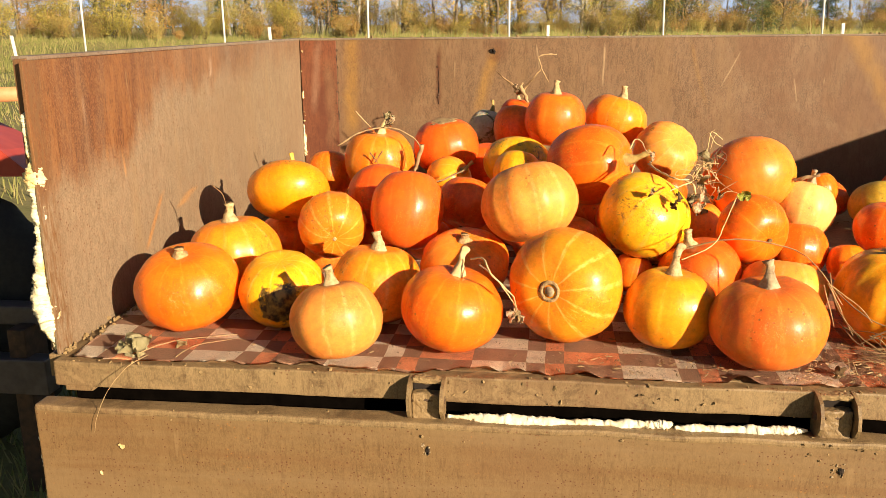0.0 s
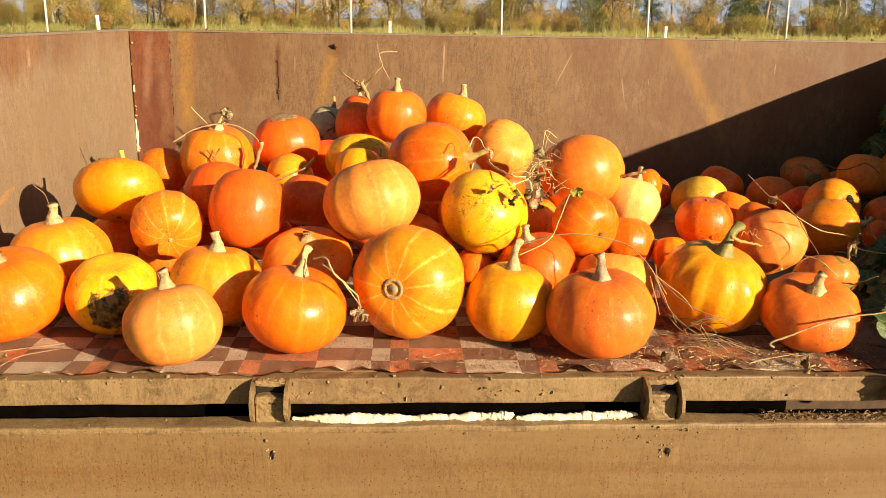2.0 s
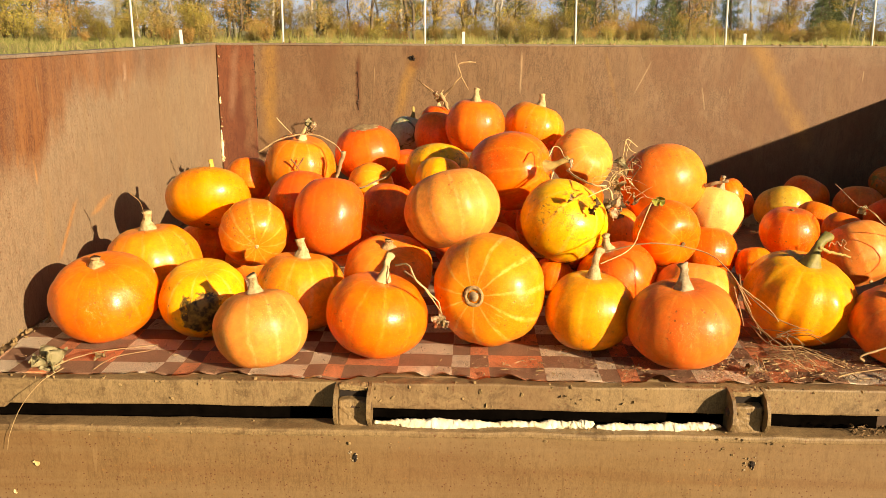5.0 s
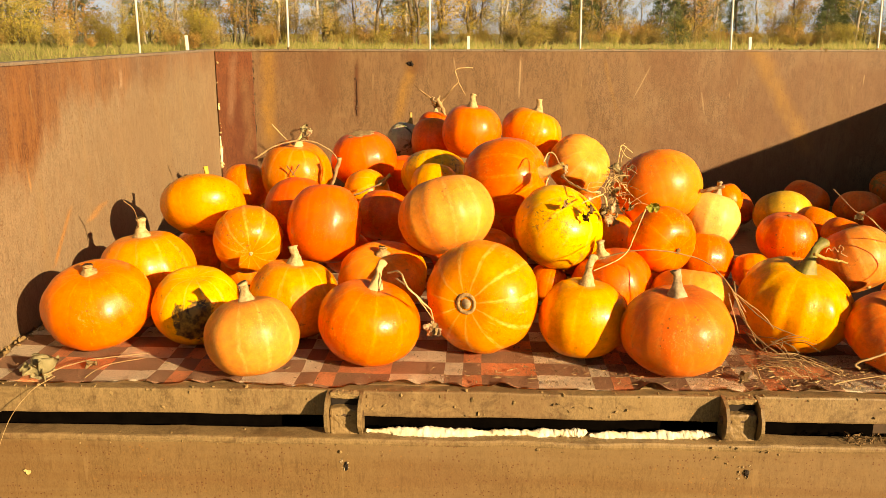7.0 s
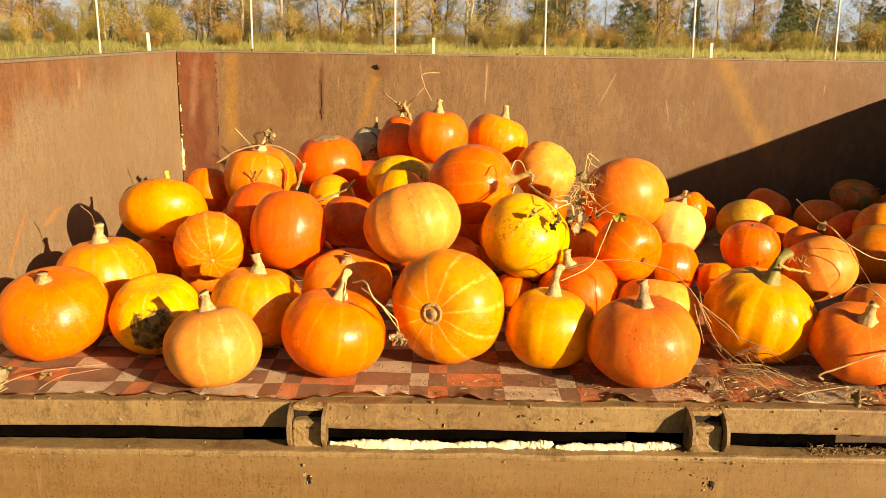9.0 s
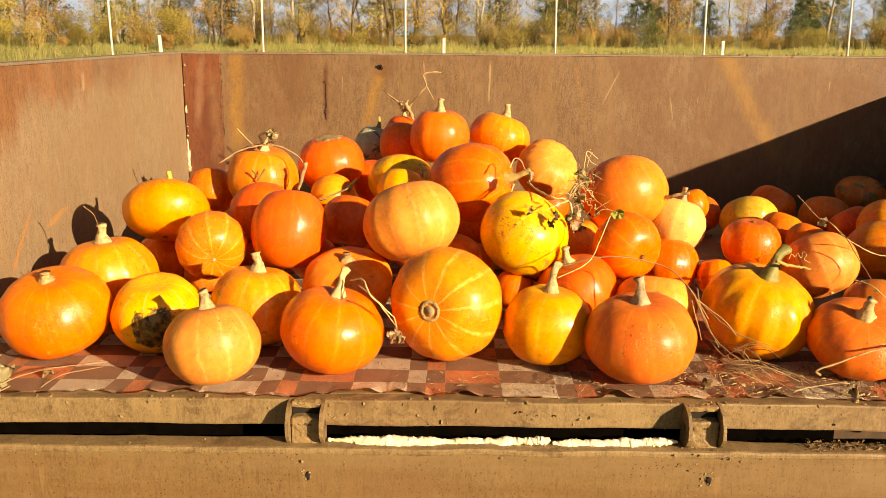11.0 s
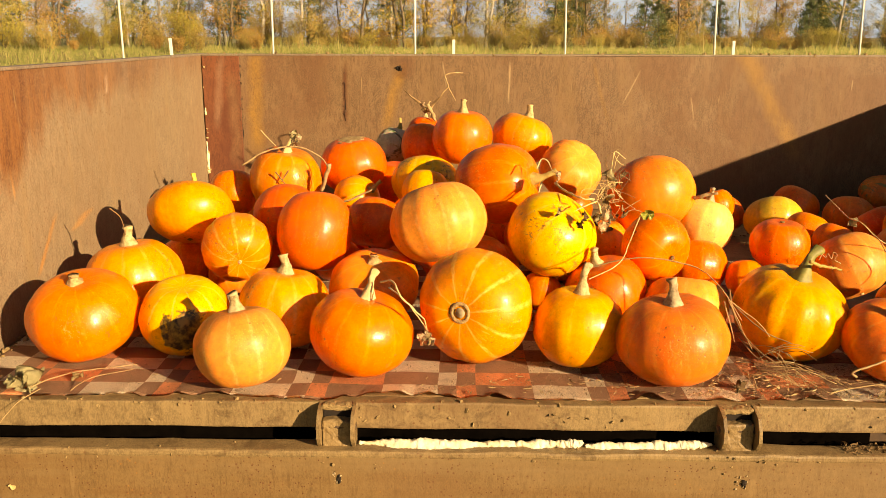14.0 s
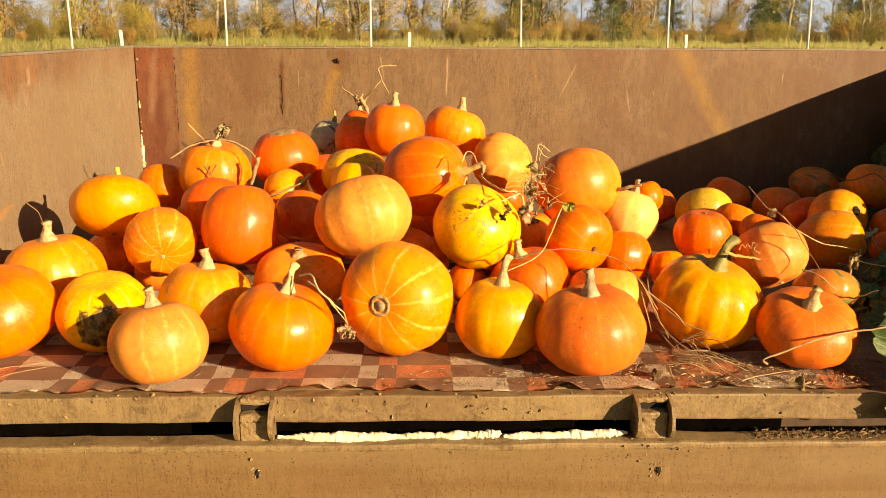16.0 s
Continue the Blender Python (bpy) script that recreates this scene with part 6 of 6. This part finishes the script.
def leaf_mesh(seed, curl, material):
    """A lobed, toothed leaf one unit long, cupped and wavy at the rim, with thickness."""
    rnd = random.Random(seed)
    bm = bmesh.new()
    uv = bm.loops.layers.uv.new("uv")
    nr, na = 6, 44
    rows, ph = [], rnd.uniform(0, 6)
    for j in range(nr + 1):
        row = []
        for i in range(na):
            t = 2 * math.pi * i / na
            r = 0.5 * (0.95 + 0.055 * math.cos(5 * t) + 0.03 * math.cos(13 * t + ph) + (0.025 if i % 2 else -0.02)) * (1 - 0.55 * math.exp(-((t - math.pi) / 0.22) ** 2))
            q = j / nr
            x, y = r * q * math.sin(t), r * q * math.cos(t) + 0.0
            z = -curl * q * q * 0.5 + 0.07 * q * q * math.sin(4 * t + ph) + 0.045 * q * math.sin(9 * t + 2 * ph) + 0.05 * abs(math.sin(t)) * q
            z -= curl * 0.7 * max(0, y) ** 2 * 2
            row.append(bm.verts.new((x, y, z)) if j or not i else row[0])
        rows.append(row)
    for j in range(nr):
        for i in range(na):
            k = (i + 1) % na
            vs = [rows[j][i], rows[j + 1][i], rows[j + 1][k], rows[j][k]]
            vs = [v for n, v in enumerate(vs) if v not in vs[:n]]
            bm.faces.new(vs)
    for v in bm.verts:
        v.co += noise.noise_vector(v.co * 4 + Vector((seed, 0, 0))) * 0.09 + noise.noise_vector(v.co * 11 + Vector((0, seed, 0))) * 0.035
    for face in bm.faces:
        for loop in face.loops:
            loop[uv].uv = (loop.vert.co.x + 0.5, loop.vert.co.y + 0.5)
    me = bpy.data.meshes.new("leaf")
    bm.to_mesh(me)
    bm.free()
    me.polygons.foreach_set("use_smooth", [True] * len(me.polygons))
    me.materials.append(material)
    return me


def smoothstep(t):
    t = min(1.0, max(0.0, t))
    return t * t * (3 - 2 * t)


def heap_height(x, y):
    edge = 1.98 + 0.36 * max(0, y) + 0.34 * smoothstep((y - 0.55) / 0.4)
    rise = min(0.16 + 0.06 * smoothstep((y - 0.2) / 0.3), 0.39 * max(0.0, x - edge))
    front = (0.04 + rise) * smoothstep((x - edge) / 0.12) * (1 - smoothstep((y - 1.0) / 0.25)) * smoothstep((y + 0.05) / 0.12)
    corner = 0.34 * max(smoothstep((x - 2.80) / 0.2) * smoothstep((y - 1.50) / 0.2), 0.9 * smoothstep((x - 2.94) / 0.1) * smoothstep((y - 0.95) / 0.3))
    return BED + max(front, corner)


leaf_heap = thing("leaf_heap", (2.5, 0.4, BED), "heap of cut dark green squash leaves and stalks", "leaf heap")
# core sheet, much darker than the leaves, that fills the gaps between them
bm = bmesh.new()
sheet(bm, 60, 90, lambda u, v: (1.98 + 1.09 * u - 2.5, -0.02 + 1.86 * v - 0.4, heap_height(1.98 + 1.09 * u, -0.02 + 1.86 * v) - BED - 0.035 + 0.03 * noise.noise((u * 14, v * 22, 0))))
part("litter_core", bm, plain("heap_core_dark", (0.012, 0.022, 0.006), (0.035, 0.045, 0.015), 0.8, 40, 0.8), leaf_heap, "near-black green sheet under the leaves", True)
shapes = [leaf_mesh(40 + k, 0.2 + 0.09 * k, M_GREEN) for k in range(6)]
yellowish = [leaf_mesh(50 + k, 0.5, M_YELLOW_LEAF) for k in range(2)]
pale = [leaf_mesh(60, 0.4, M_PALE_GREEN)]
beige = [leaf_mesh(70 + k, 0.9, M_BEIGE) for k in range(2)]
lf = random.Random(77)


def put_leaf(me, at, size, turn, label=""):
    ob = new("leaf", me)
    ob.parent = leaf_heap
    ob.matrix_basis = Matrix.LocRotScale(Vector(at) - leaf_heap.location, Euler(turn), (size, size, size))
    if label:
        tagged(ob, label)
    return ob


count = 0
while count < 330:
    x, y = lf.uniform(2.0, 3.04), lf.uniform(0.02, 1.78)
    h = heap_height(x, y)
    if h < BED + 0.02 or (x < 2.14 and y < 0.3):
        continue
    count += 1
    me = lf.choice(shapes) if lf.random() < 0.95 else lf.choice(yellowish)
    n = Vector((lf.gauss(0.1, 0.4), lf.gauss(-0.3, 0.4), 1.0)).normalized()
    if lf.random() < (0.5 if x > 2.5 and y > 0.5 else 0.10):
        n = (SUN + Vector((lf.gauss(0, 0.3), lf.gauss(0, 0.3), lf.uniform(0.1, 0.7)))).normalized()
    turn = (n.to_track_quat("Z", "Y") @ Euler((0, 0, lf.uniform(0, 6.28))).to_quaternion()).to_euler()
    put_leaf(me, (x, y, h + lf.uniform(-0.04, 0.015)), lf.uniform(0.08, 0.16), turn)
# leaves that hang over the rail and stand up in the light
for at, size, turn, me, label in (
        ((2.040, 0.02, 1.170), 0.15, (1.1, 0.0, 0.55), shapes[1], ""),
        ((2.115, 0.01, 1.150), 0.14, (1.0, 0.0, 0.8), shapes[2], ""),
        ((2.149, 0.160, 1.161), 0.12, (0.9, 0.5, 3.6), shapes[3], ""),
        ((2.211, 0.120, 1.140), 0.13, (0.8, 0.5, 4.1), shapes[0], ""),
        ((2.002, -0.045, 1.079), 0.085, (1.6, 0.2, 3.3), yellowish[0], "yellowing leaf hanging over the rail"),
        ((2.050, -0.050, 1.075), 0.1, (1.5, 0.1, 0.4), shapes[4], ""),
        ((2.060, -0.035, 1.115), 0.13, (1.3, 0.1, 0.5), shapes[5], ""),
        ((2.080, -0.055, 1.078), 0.06, (1.6, 0.4, 3.5), pale[0], "pale underside of a leaf"),
        ((2.190, -0.065, 1.134), 0.11, (1.25, 0.1, 0.5), beige[0], "withered beige leaf hanging down"),
        ((2.177, -0.065, 1.094), 0.12, (1.5, 0.0, 0.4), beige[1], "withered beige leaf hanging down"),
        ((2.228, -0.040, 1.159), 0.09, (1.1, 0.1, 0.8), beige[1], "withered beige leaf"),
        ((2.438, 0.320, 1.290), 0.12, (1.35, 0.2, 0.7), pale[0], "pale underside of a leaf in the sun"),
        ((2.507, 0.400, 1.335), 0.12, (1.0, 0.3, 0.9), pale[0], "pale underside of a leaf in the sun"),
        ((2.545, 0.560, 1.337), 0.10, (1.1, 0.0, 0.9), shapes[2], ""),
        ((2.600, 0.600, 1.372), 0.09, (1.0, 0.2, 0.7), yellowish[1], "yellowing leaf in the sun"),
        ((2.518, 0.600, 1.308), 0.12, (1.1, 0.0, 0.8), shapes[0], ""),
        ((2.096, 0.040, 1.220), 0.10, (1.0, 0.0, 0.8), shapes[5], ""),
        ((2.150, 0.030, 1.200), 0.11, (1.0, 0.3, 0.6), shapes[3], ""),
        ((2.112, -0.030, 1.165), 0.13, (1.2, 0.1, 0.7), shapes[0], ""),
        ((2.464, 0.600, 1.232), 0.13, (0.8, 0.4, 3.1), shapes[2], ""),
        ((2.702, 0.900, 1.286), 0.14, (0.9, 0.3, 3.0), shapes[1], ""),
        ((2.615, 0.950, 1.294), 0.12, (0.8, 0.4, 2.4), yellowish[1], "yellowing leaf in the sun"),
        ((2.467, 0.800, 1.217), 0.12, (0.9, 0.4, 3.3), shapes[0], ""),
        ((2.428, 0.300, 1.220), 0.16, (0.9, 0.5, 3.8), shapes[4], ""),
        ((2.93, 1.56, 1.43), 0.21, (1.0, 0.0, -0.25), shapes[0], ""),
        ((3.00, 1.46, 1.36), 0.18, (0.8, -0.2, 0.3), shapes[3], ""),
        ((2.99, 1.30, 1.45), 0.17, (0.9, 0.1, -0.5), shapes[2], ""),
        ((2.610, 0.92, 1.275), 0.15, (0.75, 0.1, 0.2), shapes[1], ""),
        ((2.600, 0.80, 1.24), 0.14, (0.9, -0.2, -0.3), shapes[5], ""),
        ((2.90, 1.64, 1.33), 0.16, (0.9, 0.2, -0.1), shapes[4], "")):
    put_leaf(me, at, size, turn, label)
for k in range(46):
    x, y = lf.uniform(2.1, 3.0), lf.uniform(-0.02, 0.95)
    a = Vector((x, y, heap_height(x, y) + 0.02)) - leaf_heap.location
    b = a + Vector((lf.uniform(-0.12, 0.12), lf.uniform(-0.14, 0.02), lf.uniform(-0.03, 0.07)))
    bm = bmesh.new()
    tube(bm, smooth_line([a, (a + b) / 2 + Vector((0, 0, 0.015)), b], 5), 0.0018 if k % 3 else 0.003, 6)
    part("stalk", bm, M_STEM_GREEN if k % 2 else M_VINE, leaf_heap, "", True)
# bare stalks standing against the end wall
for k in range(16):
    a = Vector((lf.uniform(2.92, 3.05), lf.uniform(1.05, 1.6), lf.uniform(1.26, 1.40))) - leaf_heap.location
    b = a + Vector((lf.uniform(-0.06, 0.04), lf.uniform(-0.12, 0.12), lf.uniform(0.04, 0.18)))
    bm = bmesh.new()
    tube(bm, smooth_line([a, (a + b) / 2 + Vector((-0.01, lf.uniform(-0.03, 0.03), 0.01)), b], 5), 0.0016 if k % 3 else 0.0028, 6)
    part("stalk", bm, M_STRAW if k % 2 else M_VINE, leaf_heap, "", True)
# a fresh little leaf on its stalk above the pumpkins
small = new("green_leaf", yellowish[0])
small.matrix_basis = Matrix.LocRotScale((1.410, 0.308, 1.401), Euler((1.2, 0.3, 3.0)), (0.030, 0.030, 0.030))
tagged(small, "small fresh green leaf on a thin stalk", "leaf")
